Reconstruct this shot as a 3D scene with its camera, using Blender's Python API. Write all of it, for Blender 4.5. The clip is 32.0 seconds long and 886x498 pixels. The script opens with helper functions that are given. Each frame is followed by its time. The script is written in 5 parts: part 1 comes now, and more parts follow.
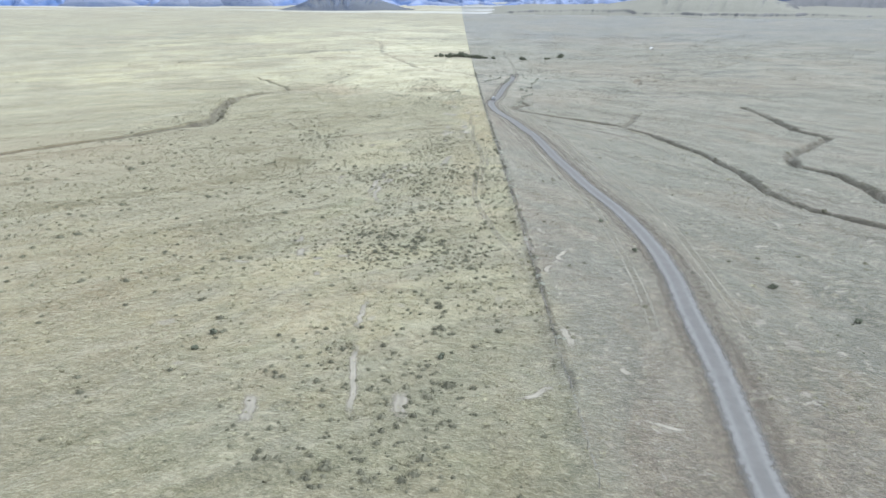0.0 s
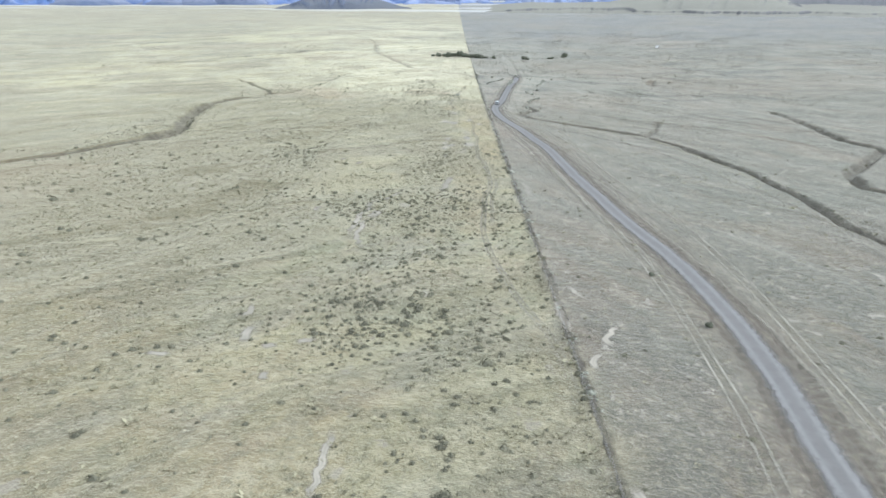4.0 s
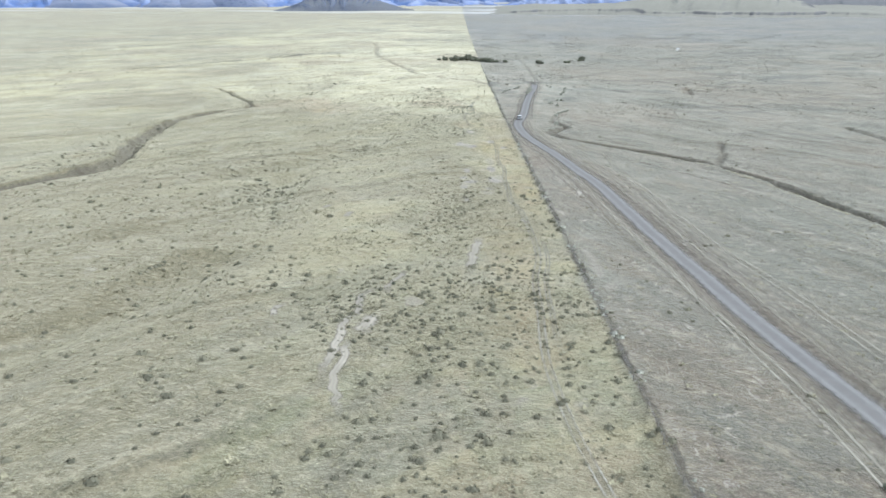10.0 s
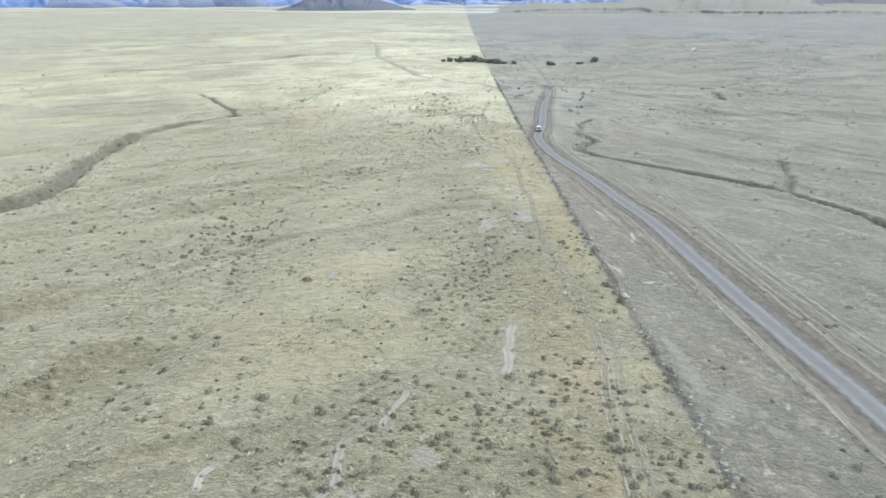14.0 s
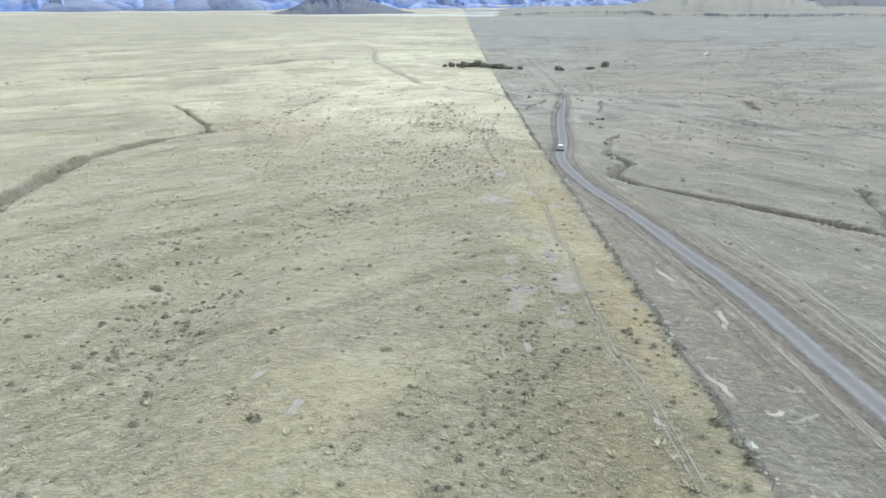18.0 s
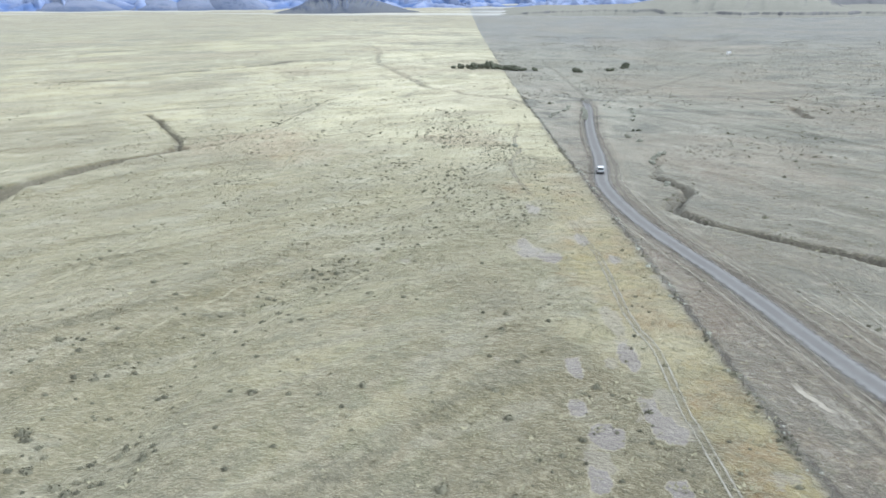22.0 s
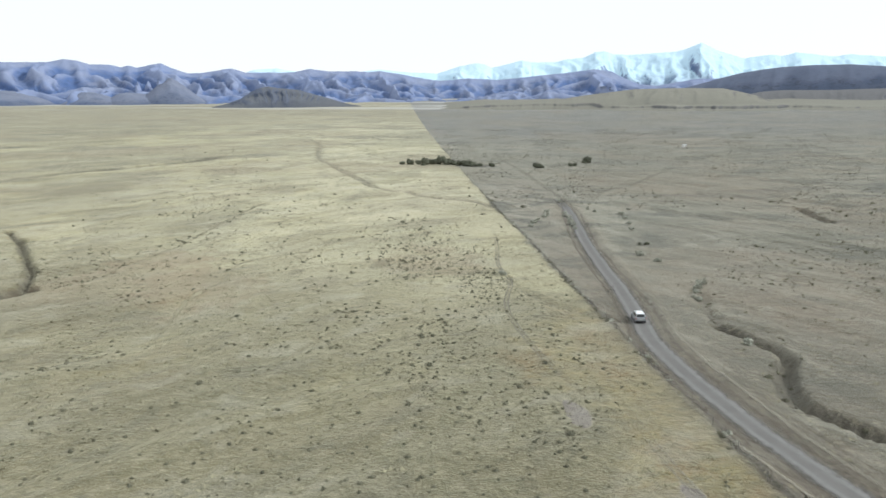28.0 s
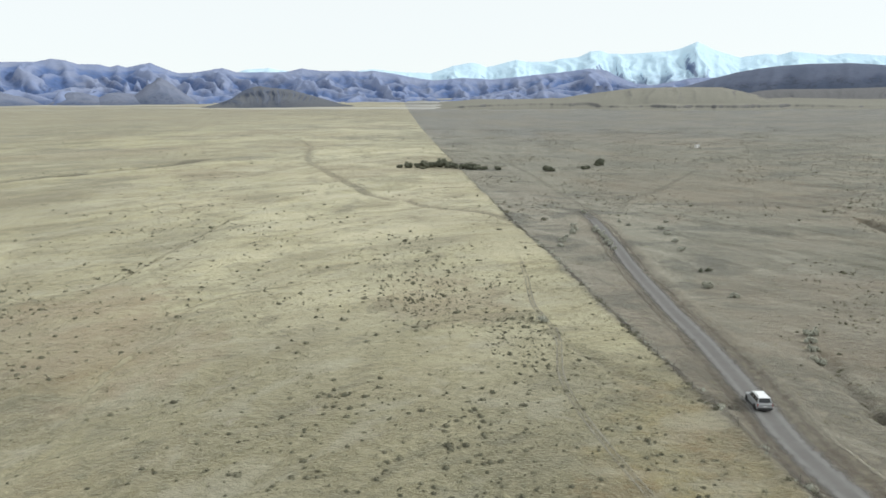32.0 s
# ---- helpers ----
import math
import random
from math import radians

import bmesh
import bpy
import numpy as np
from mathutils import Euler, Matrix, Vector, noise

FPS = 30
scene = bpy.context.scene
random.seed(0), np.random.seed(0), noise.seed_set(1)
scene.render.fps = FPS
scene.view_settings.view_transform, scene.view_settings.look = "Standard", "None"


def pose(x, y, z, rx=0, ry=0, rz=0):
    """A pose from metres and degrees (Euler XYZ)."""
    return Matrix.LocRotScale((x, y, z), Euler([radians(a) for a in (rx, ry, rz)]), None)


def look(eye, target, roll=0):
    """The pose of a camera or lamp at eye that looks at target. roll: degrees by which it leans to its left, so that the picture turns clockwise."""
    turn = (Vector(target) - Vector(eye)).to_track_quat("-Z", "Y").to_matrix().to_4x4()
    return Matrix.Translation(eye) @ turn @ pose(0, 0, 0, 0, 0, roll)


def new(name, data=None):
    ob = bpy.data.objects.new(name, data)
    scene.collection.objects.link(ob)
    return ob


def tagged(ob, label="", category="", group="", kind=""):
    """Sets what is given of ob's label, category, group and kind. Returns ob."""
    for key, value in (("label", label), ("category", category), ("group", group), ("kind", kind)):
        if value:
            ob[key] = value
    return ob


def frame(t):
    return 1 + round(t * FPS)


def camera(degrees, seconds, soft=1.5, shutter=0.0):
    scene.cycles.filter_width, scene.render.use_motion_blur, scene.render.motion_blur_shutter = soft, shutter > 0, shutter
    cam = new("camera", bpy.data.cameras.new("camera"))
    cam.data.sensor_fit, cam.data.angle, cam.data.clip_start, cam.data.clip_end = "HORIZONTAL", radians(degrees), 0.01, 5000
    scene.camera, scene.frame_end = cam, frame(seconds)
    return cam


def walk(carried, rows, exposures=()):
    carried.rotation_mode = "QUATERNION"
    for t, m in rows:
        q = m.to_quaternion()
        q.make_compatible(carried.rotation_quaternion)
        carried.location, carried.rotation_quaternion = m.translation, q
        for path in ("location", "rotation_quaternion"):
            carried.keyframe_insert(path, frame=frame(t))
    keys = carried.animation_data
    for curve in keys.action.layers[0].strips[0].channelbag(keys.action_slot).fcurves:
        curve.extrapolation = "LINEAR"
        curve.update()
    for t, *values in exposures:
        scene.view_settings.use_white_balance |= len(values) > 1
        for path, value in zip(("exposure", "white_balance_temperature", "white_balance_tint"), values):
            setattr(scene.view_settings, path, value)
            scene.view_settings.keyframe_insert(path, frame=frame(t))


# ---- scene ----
cam = camera(62.0, 32.0, soft=1.6)

PATH = [
    (0, look((2.09, 0.84, 39.77), (1.904, 10.388, 36.794), 0.00)),
    (1, look((2.08, 10.37, 39.41), (1.897, 19.912, 36.417), -0.02)),
    (2, look((1.80, 20.00, 39.08), (1.615, 29.540, 36.079), -0.05)),
    (3, look((1.31, 29.69, 38.76), (1.157, 39.236, 35.773), -0.07)),
    (3.5, look((1.02, 34.56, 38.61), (0.871, 44.099, 35.621), -0.08)),
    (5.5, look((-0.42, 54.05, 38.06), (-0.603, 63.597, 35.087), -0.12)),
    (6, look((-0.82, 58.92, 37.93), (-1.039, 68.469, 34.956), -0.13)),
    (6.5, look((-1.23, 63.79, 37.80), (-1.467, 73.337, 34.824), -0.14)),
    (7, look((-1.64, 68.66, 37.67), (-1.878, 78.202, 34.700), -0.16)),
    (8, look((-2.46, 78.37, 37.43), (-2.688, 87.918, 34.468), -0.18)),
    (9, look((-3.27, 88.06, 37.20), (-3.482, 97.608, 34.242), -0.20)),
    (10, look((-4.07, 97.72, 36.98), (-4.253, 107.271, 34.021), -0.22)),
    (11, look((-4.84, 107.36, 36.76), (-5.013, 116.911, 33.817), -0.24)),
    (11.5, look((-5.22, 112.17, 36.65), (-5.442, 121.722, 33.715), -0.25)),
    (12, look((-5.59, 116.97, 36.55), (-5.832, 126.527, 33.610), -0.27)),
    (13, look((-6.32, 126.57, 36.34), (-6.556, 136.126, 33.400), -0.29)),
    (14, look((-7.03, 136.17, 36.15), (-7.238, 145.718, 33.190), -0.31)),
    (14.5, look((-7.38, 140.96, 36.05), (-7.585, 150.515, 33.092), -0.32)),
    (16.5, look((-8.79, 160.18, 35.67), (-8.963, 169.751, 32.770), -0.36)),
    (17, look((-9.14, 165.00, 35.58), (-9.317, 174.570, 32.680), -0.38)),
    (18, look((-9.88, 174.66, 35.40), (-10.074, 184.225, 32.483), -0.40)),
    (19, look((-10.64, 184.36, 35.23), (-10.856, 193.918, 32.288), -0.42)),
    (20, look((-11.44, 194.11, 35.06), (-11.658, 203.665, 32.116), -0.45)),
    (21, look((-12.28, 203.91, 34.89), (-12.512, 213.463, 31.941), -0.47)),
    (21.5, look((-12.71, 208.83, 34.81), (-12.967, 218.383, 31.853), -0.48)),
    (22, look((-13.16, 213.77, 34.73), (-13.418, 223.330, 31.807), -0.49)),
    (22.5, look((-13.62, 218.72, 34.65), (-13.851, 228.318, 31.847), -0.49)),
    (23, look((-14.08, 223.69, 34.57), (-14.276, 233.323, 31.897), -0.50)),
    (24, look((-15.04, 233.66, 34.41), (-15.212, 243.364, 31.983), -0.50)),
    (25, look((-16.02, 243.70, 34.25), (-16.171, 253.454, 32.076), -0.51)),
    (26, look((-17.01, 253.77, 34.10), (-17.147, 263.577, 32.133), -0.53)),
    (26.5, look((-17.50, 258.82, 34.02), (-17.433, 268.648, 32.153), -0.53)),
    (28.5, look((-19.32, 279.07, 33.70), (-18.744, 288.900, 31.942), -0.57)),
    (29, look((-19.72, 284.13, 33.62), (-19.126, 293.958, 31.858), -0.58)),
    (30, look((-20.41, 294.22, 33.46), (-19.818, 304.048, 31.696), -0.60)),
    (31, look((-20.90, 304.25, 33.28), (-20.296, 314.071, 31.522), -0.63)),
    (32, look((-21.12, 314.16, 33.10), (-20.505, 323.989, 31.341), -0.65)),
]
EXPOSURE = [(0, 0.61, 5450, 8), (14, 0.61, 5450, 8), (22, 0.56, 5450, 8), (24, 0.53, 5500, 8), (26, 0.29, 5750, 6), (29, -0.01, 6000, 6), (32, -0.07, 6100, 6)]
walk(cam, PATH, exposures=EXPOSURE)

# ---------------------------------------------------------------- light
SUN_AZ, SUN_EL = radians(92), radians(33)      # sun stands to the right of the valley road
world = bpy.data.worlds.new("sky")
scene.world = world
world.use_nodes = True
wn, wl = world.node_tree.nodes, world.node_tree.links
wn.clear()
sky = wn.new("ShaderNodeTexSky")
sky.sky_type, sky.sun_disc = "NISHITA", False
sky.sun_elevation, sky.sun_rotation = SUN_EL, SUN_AZ
sky.altitude, sky.air_density, sky.dust_density, sky.ozone_density = 1500, 1.0, 2.5, 1.0
veil = wn.new("ShaderNodeMix")
veil.data_type = "RGBA"
veil.inputs[0].default_value = 0.84            # thin bright cloud veil over the whole sky
veil.inputs[7].default_value = (12.1, 11.9, 11.3, 1)
bgd = wn.new("ShaderNodeBackground")
bgd.inputs["Strength"].default_value = 0.094
wout = wn.new("ShaderNodeOutputWorld")
wl.new(sky.outputs[0], veil.inputs[6])
wl.new(veil.outputs[2], bgd.inputs["Color"])
wl.new(bgd.outputs[0], wout.inputs["Surface"])

sun_data = bpy.data.lights.new("sun", "SUN")
sun_data.energy, sun_data.angle, sun_data.color = 2.8, radians(5), (1.0, 0.95, 0.87)
sun = new("sun", sun_data)
sun.matrix_world = look((math.sin(SUN_AZ) * math.cos(SUN_EL) * 100, math.cos(SUN_AZ) * math.cos(SUN_EL) * 100, math.sin(SUN_EL) * 100), (0, 0, 0))
scene.view_settings.exposure = 0.0

# ---------------------------------------------------------------- numeric helpers
rng = np.random.default_rng(7)


def hash2(ix, iy, seed):
    h = (ix.astype(np.int64) * 374761393 + iy.astype(np.int64) * 668265263 + seed * 1442695041) & 0xFFFFFFFF
    h = ((h ^ (h >> 13)) * 1274126177) & 0xFFFFFFFF
    return ((h ^ (h >> 16)) & 0xFFFFFF) / float(0xFFFFFF)


def vnoise(x, y, seed=0):
    """Value noise, 0 to 1."""
    x, y = np.asarray(x, float), np.asarray(y, float)
    ix, iy = np.floor(x), np.floor(y)
    fx, fy = x - ix, y - iy
    fx, fy = fx * fx * (3 - 2 * fx), fy * fy * (3 - 2 * fy)
    a, b = hash2(ix, iy, seed), hash2(ix + 1, iy, seed)
    c, d = hash2(ix, iy + 1, seed), hash2(ix + 1, iy + 1, seed)
    return (a * (1 - fx) + b * fx) * (1 - fy) + (c * (1 - fx) + d * fx) * fy


def fbm(x, y, seed=0, octaves=4):
    total, amp, norm = 0.0, 1.0, 0.0
    for k in range(octaves):
        total = total + amp * vnoise(x * 2 ** k + 17.3 * k, y * 2 ** k - 9.1 * k, seed + k)
        norm += amp
        amp *= 0.5
    return total / norm


def smooth(a, b, v):
    u = np.clip((v - a) / (b - a), 0, 1)
    return u * u * (3 - 2 * u)


def line_dist(x, y, pts):
    """Distance from points to a polyline."""
    best = np.full(np.shape(x), 1e9)
    for (x0, y0), (x1, y1) in zip(pts, pts[1:]):
        dx, dy = x1 - x0, y1 - y0
        t = np.clip(((x - x0) * dx + (y - y0) * dy) / (dx * dx + dy * dy), 0, 1)
        best = np.minimum(best, np.hypot(x - x0 - t * dx, y - y0 - t * dy))
    return best


def curve_through(pts, step):
    """A smooth line through the points (Catmull-Rom), sampled about every step metres."""
    p = [np.array(q, float) for q in pts]
    p = [2 * p[0] - p[1]] + p + [2 * p[-1] - p[-2]]
    res = []
    for a, b, c, d in zip(p, p[1:], p[2:], p[3:]):
        n = max(2, int(np.linalg.norm(c - b) / step))
        for k in range(n):
            t = k / n
            res.append(0.5 * (2 * b + (c - a) * t + (2 * a - 5 * b + 4 * c - d) * t * t + (3 * b - a - 3 * c + d) * t ** 3))
    res.append(p[-2])
    return np.array(res)


# ---------------------------------------------------------------- plan
FENCE_X = 15.0
ROAD = curve_through([(28, -60), (29, 20), (30.4, 55), (32.3, 70), (34.2, 83), (36.4, 103), (38.7, 121), (39.6, 140), (38.6, 162), (35.7, 187), (34.2, 212), (33, 230), (31.6, 254), (30, 276),
                      (27.8, 293), (25.8, 311), (22.6, 331), (20, 348), (18.9, 368), (19.4, 383), (21.4, 395), (24.6, 416), (28.2, 447), (31.8, 475), (36.4, 506), (40.2, 530), (43.5, 563), (46.5, 630), (48.6, 705), (50, 760)], 3.0)
GULLY_R = [(40, 413), (38, 408), (36, 400), (34, 391), (37, 381), (37, 374), (31, 364), (29, 357), (33, 347), (41, 339), (50, 331),
           (62, 317), (70, 305), (76, 288), (80, 270), (84, 245), (84, 218), (82, 191), (85, 172), (95, 154), (112, 130), (130, 110)]
GULLY_STUB = [(84, 346), (78, 324), (70, 306)]
GULLY_FAR = [(152, 395), (145, 345), (141, 307), (145, 288), (126, 264), (112, 246), (106, 227), (112, 213), (112, 195), (108, 178), (116, 155)]
GULLY_L = [(-150, 182), (-127, 204), (-119, 222), (-108, 239), (-97, 261), (-92, 279), (-92, 288), (-98, 312), (-104, 341), (-105, 362), (-102, 380),
           (-97, 396), (-91, 408), (-91, 414)]
GULLY_HEAD = [(-91, 414), (-97, 430), (-105, 444), (-115, 462), (-125, 476)]
BANK_L = [(-110, 128), (-76, 148), (-66, 157), (-55, 169), (-49, 181), (-43, 207)]
DRAW_L = [(-62, 215), (-47, 250), (-44, 268), (-42, 300), (-30, 337), (-12, 352), (-4, 368)]
CREEK = [(-190, 1250), (-140, 1100), (-108, 1010), (-87, 900), (-81, 825), (-71, 758), (-49, 675), (-31, 606), (-18, 588), (-5, 566), (8, 563), (14.5, 546)]
# shallow draws: pale trodden rims with a band of low shrubs on their far side; depth, width
SWALES = [([(-90, 266), (-84, 282), (-76, 296), (-70, 307), (-65, 324), (-58, 335), (-49, 344), (-40, 357), (-26, 363), (-13, 371)], 0.9, 6.0),
          ([(-54, 272), (-43, 282), (-41, 291), (-36, 301), (-29, 315), (-21, 327), (-12, 337)], 1.0, 6.0),
          ([(-78, 358), (-69.8, 367.8), (-61.7, 374.5), (-56.7, 383.7), (-48, 396)], 0.7, 5.0),
          ([(-48, 358), (-40, 364), (-36, 375), (-30, 388)], 0.5, 4.0),
          ([(-86, 415), (-84, 427), (-82, 442), (-78, 461), (-75.6, 501), (-73, 537), (-66, 575)], 0.9, 6.0),
          ([(-57.7, 376), (-58.7, 390), (-60, 405), (-57, 424), (-58, 438), (-52, 455)], 0.9, 5.0),
          ([(-54, 165), (-49, 180), (-45.9, 186), (-43.4, 195), (-41.8, 207), (-40.4, 220), (-41.5, 235), (-43.6, 250), (-44.5, 268), (-45, 285)], 1.2, 5.0),
          ([(-27, 176), (-25, 183), (-20, 197), (-14.4, 210), (-10.3, 221), (-5.5, 234), (-3, 255)], 0.6, 4.0),
          ([(-150, 330), (-128, 352), (-120, 392), (-112, 430)], 0.8, 6.0),
          ([(-160, 560), (-120, 600), (-96, 660), (-88, 720)], 1.2, 9.0)]
CREEK = [tuple(p) for p in curve_through(CREEK, 22.0)]
DRAW_F = [(2, 424), (5, 411), (8.5, 403), (13, 398), (17, 394)]
FAR_CUT = [(-400, 730), (-340, 800), (-318, 866), (-300, 910), (-262, 985), (-235, 1010)]
FAR_TERRACE = [(-560, 1010), (-420, 1060), (-330, 1120), (-250, 1220)]
FAR_RUN = [(-260, 560), (-205, 600), (-186, 650), (-150, 720), (-120, 820)]
SPOT_CUT = [(133, 548), (127, 528), (124, 512)]
WASHES = [(DRAW_F, 1.3, 0.45), (FAR_CUT, 5.0, 2.4), (FAR_TERRACE, 4.5, 2.0), (FAR_RUN, 4.0, 1.8), (SPOT_CUT, 2.5, 1.6), (GULLY_R[:4], 1.0, 0.7), (GULLY_R[3:], 1.6, 1.7), (GULLY_STUB, 1.0, 0.8), (GULLY_FAR, 2.2, 1.9), (GULLY_L, 3.0, 2.3), (GULLY_L[8:], 2.6, 1.7), (GULLY_HEAD, 1.0, 1.3), (CREEK, 2.8, 0.75)]


def base_height(x, y):
    d = np.hypot(0.8 * x, np.maximum(y, 0))
    u = np.maximum(0, (d - 400) / 1000)
    return -0.0349 * 160 * np.tanh(x / 160) / (1 + (d / 2200) ** 4) + 22 * u ** 1.4


def swale_dist(x, y):
    """Distance to the nearest draw, in shares of its width, and its depth there."""
    best, deep = np.full(np.shape(x), 9.0), np.zeros(np.shape(x))
    for pts, dp, w in SWALES:
        ok = (x > min(p[0] for p in pts) - 40) & (x < max(p[0] for p in pts) + 40) & (y > min(p[1] for p in pts) - 40) & (y < max(p[1] for p in pts) + 40)
        if ok.any():
            d = line_dist(x[ok], y[ok], pts) / w
            near = d < best[ok]
            best[ok], deep[ok] = np.where(near, d, best[ok]), np.where(near, dp, deep[ok])
    return best, deep


def cut(x, y, banks=True):
    """How deep the washes are cut."""
    wob = 1.4 * (vnoise(x / 4.0, y / 4.0, 41) - 0.5)
    z = np.zeros(np.shape(x))
    for pts, half, deep in WASHES:
        ok = (x > min(p[0] for p in pts) - 20) & (x < max(p[0] for p in pts) + 20) & (y > min(p[1] for p in pts) - 20) & (y < max(p[1] for p in pts) + 20)
        if ok.any():
            d = line_dist(x[ok], y[ok], pts) + wob[ok]
            vary = 0.75 + 0.5 * vnoise(x[ok] / 14, y[ok] / 14, 43)
            z[ok] = np.minimum(z[ok], -deep * vary * (1 - smooth(half * 0.5, half * 1.1, d)))
    if not banks:
        return z
    d = line_dist(x, y, BANK_L) + wob
    side = smooth(-2, 10, (y - 150) - (x + 72) * 1.1)
    z = z - 1.1 * (1 - smooth(1.0, 7.0, d)) * side
    d = line_dist(x, y, DRAW_L) + 2 * wob
    z = z - 0.6 * (1 - smooth(0.5, 7.0, d))
    d, deep = swale_dist(x, y)
    return z - 0.6 * deep * (0.35 + 1.1 * vnoise(x / 13, y / 17, 45)) * np.exp(-(0.85 * d * (1 + 0.25 * wob)) ** 2)


def flow(x, y):
    """Across and along the way that water runs off the plain, away from the fence line on either side."""
    s = np.sqrt((x - 20) ** 2 + 900)
    right = x > FENCE_X
    return np.where(right, 0.95 * x + 0.47 * np.sqrt((np.maximum(y - 90, 0)) ** 2 + 900), 0.8 * s + 0.6 * y), np.where(right, 0.47 * x - 0.88 * y, 0.6 * s - 0.8 * y)


def rills(x, y):
    fu, fv = flow(x, y)
    return fbm(fu / 16 + 0.8 * (fbm(x / 30, y / 30, 21, 2) - 0.5), fv / 95 + np.where(x > FENCE_X, 37.0, 0.0), 23, 3)


def height(x, y):
    x, y = np.asarray(x, float), np.asarray(y, float)
    near = 1 - smooth(500, 1500, np.hypot(x, y - 200))
    z = base_height(x, y)
    z = z + near * (0.9 * (fbm(x / 45, y / 45, 3, 3) - 0.5) + 0.22 * (fbm(x / 6, y / 6, 5, 2) - 0.5))
    fu, fv = flow(x, y)
    away = smooth(4, 25, line_dist(x, y, ROAD[::6]))
    rill = rills(x, y)
    z = z + near * away * (0.38 * (smooth(0.36, 0.50, rill) + smooth(0.54, 0.60, rill) - 1.0) + 0.16 * (fbm(fu / 4.5, fv / 40, 25, 2) - 0.5))
    z = z + 3.0 * (1 - near) * (fbm(x / 120, y / 120, 9, 4) - 0.5) * smooth(300, 900, y)
    road = 1 - smooth(3.0, 8.0, line_dist(x, y, ROAD[::6]))
    rd = line_dist(x, y, ROAD[::3]) + 0.5 * (vnoise(x / 5, y / 5, 47) - 0.5)
    z = z - 0.18 * road + 0.30 * np.exp(-((rd - 4.7) / 0.9) ** 2) * (1 - smooth(520, 600, y))
    z = z + 0.22 * np.exp(-((x - FENCE_X) / 0.8) ** 2) * smooth(0.35, 0.6, vnoise(x / 3, y / 5, 49)) * (1 - smooth(600, 800, y))
    return z + cut(x, y)


# ---------------------------------------------------------------- material helpers
def material(name):
    m = bpy.data.materials.new(name)
    m.use_nodes = True
    nt = m.node_tree
    nt.nodes.clear()
    out = nt.nodes.new("ShaderNodeOutputMaterial")
    bsdf = nt.nodes.new("ShaderNodeBsdfPrincipled")
    nt.links.new(bsdf.outputs[0], out.inputs["Surface"])
    return m, nt, bsdf, out


class Net:
    """Short forms for building node networks."""

    def __init__(self, nt):
        self.nt = nt
        geo = nt.nodes.new("ShaderNodeNewGeometry")
        self.pos, self.normal, self.island = geo.outputs["Position"], geo.outputs["Normal"], geo.outputs["Random Per Island"]

    def put(self, socket, v):
        if isinstance(v, bpy.types.NodeSocket):
            self.nt.links.new(v, socket)
        elif isinstance(v, tuple) and len(v) == 3 and socket.type == "RGBA":
            socket.default_value = (*v, 1)
        else:
            socket.default_value = v

    def noise(self, scale, detail=3, rough=0.55, at=None, distort=0.0):
        n = self.nt.nodes.new("ShaderNodeTexNoise")
        n.inputs["Scale"].default_value, n.inputs["Detail"].default_value, n.inputs["Roughness"].default_value = scale, detail, rough
        n.inputs["Distortion"].default_value = distort
        self.nt.links.new(at or self.pos, n.inputs["Vector"])
        return n.outputs["Fac"]

    def scaled(self, v):
        n = self.nt.nodes.new("ShaderNodeVectorMath")
        n.operation = "MULTIPLY"
        self.nt.links.new(self.pos, n.inputs[0])
        n.inputs[1].default_value = v
        return n.outputs[0]

    def math(self, op, a, b=0.0, clamp=False):
        n = self.nt.nodes.new("ShaderNodeMath")
        n.operation, n.use_clamp = op, clamp
        self.put(n.inputs[0], a), self.put(n.inputs[1], b)
        return n.outputs[0]

    def step(self, v, a, b):
        n = self.nt.nodes.new("ShaderNodeMapRange")
        n.interpolation_type = "SMOOTHSTEP"
        self.put(n.inputs[0], v)
        n.inputs[1].default_value, n.inputs[2].default_value = a, b
        return n.outputs[0]

    def mix(self, f, a, b):
        n = self.nt.nodes.new("ShaderNodeMix")
        n.data_type = "RGBA"
        self.put(n.inputs[0], f), self.put(n.inputs[6], a), self.put(n.inputs[7], b)
        return n.outputs[2]

    def attr(self, name):
        n = self.nt.nodes.new("ShaderNodeAttribute")
        n.attribute_name = name
        return n.outputs["Fac"]

    def xyz(self, v=None):
        n = self.nt.nodes.new("ShaderNodeSeparateXYZ")
        self.nt.links.new(v or self.pos, n.inputs[0])
        return n.outputs

    def bump(self, h, strength, dist):
        n = self.nt.nodes.new("ShaderNodeBump")
        n.inputs["Strength"].default_value, n.inputs["Distance"].default_value = strength, dist
        self.nt.links.new(h, n.inputs["Height"])
        return n.outputs[0]


def plain(name, color, rough=0.6, metal=0.0, grain=0.0, scale=20.0, spec=0.5):
    m, nt, b, _ = material(name)
    b.inputs["Roughness"].default_value, b.inputs["Metallic"].default_value = rough, metal
    b.inputs["Specular IOR Level"].default_value = spec
    if grain:
        k = Net(nt)
        f = k.noise(scale, 4)
        dark = tuple(c * (1 - grain) for c in color)
        k.put(b.inputs["Base Color"], k.mix(k.step(f, 0.3, 0.7), dark, color))
    else:
        b.inputs["Base Color"].default_value = (*color, 1)
    return m


# ---------------------------------------------------------------- ground
def axis_lines(lo, hi, step, far_lo, far_hi, grow):
    mid = list(np.arange(lo, hi + 0.01, step))
    s, v, right = step, hi, []
    while v < far_hi:
        s = min(s * grow, 140)
        v += s
        right.append(v)
    s, v, left = step, lo, []
    while v > far_lo:
        s = min(s * grow, 140)
        v -= s
        left.append(v)
    return np.array(left[::-1] + mid + right)


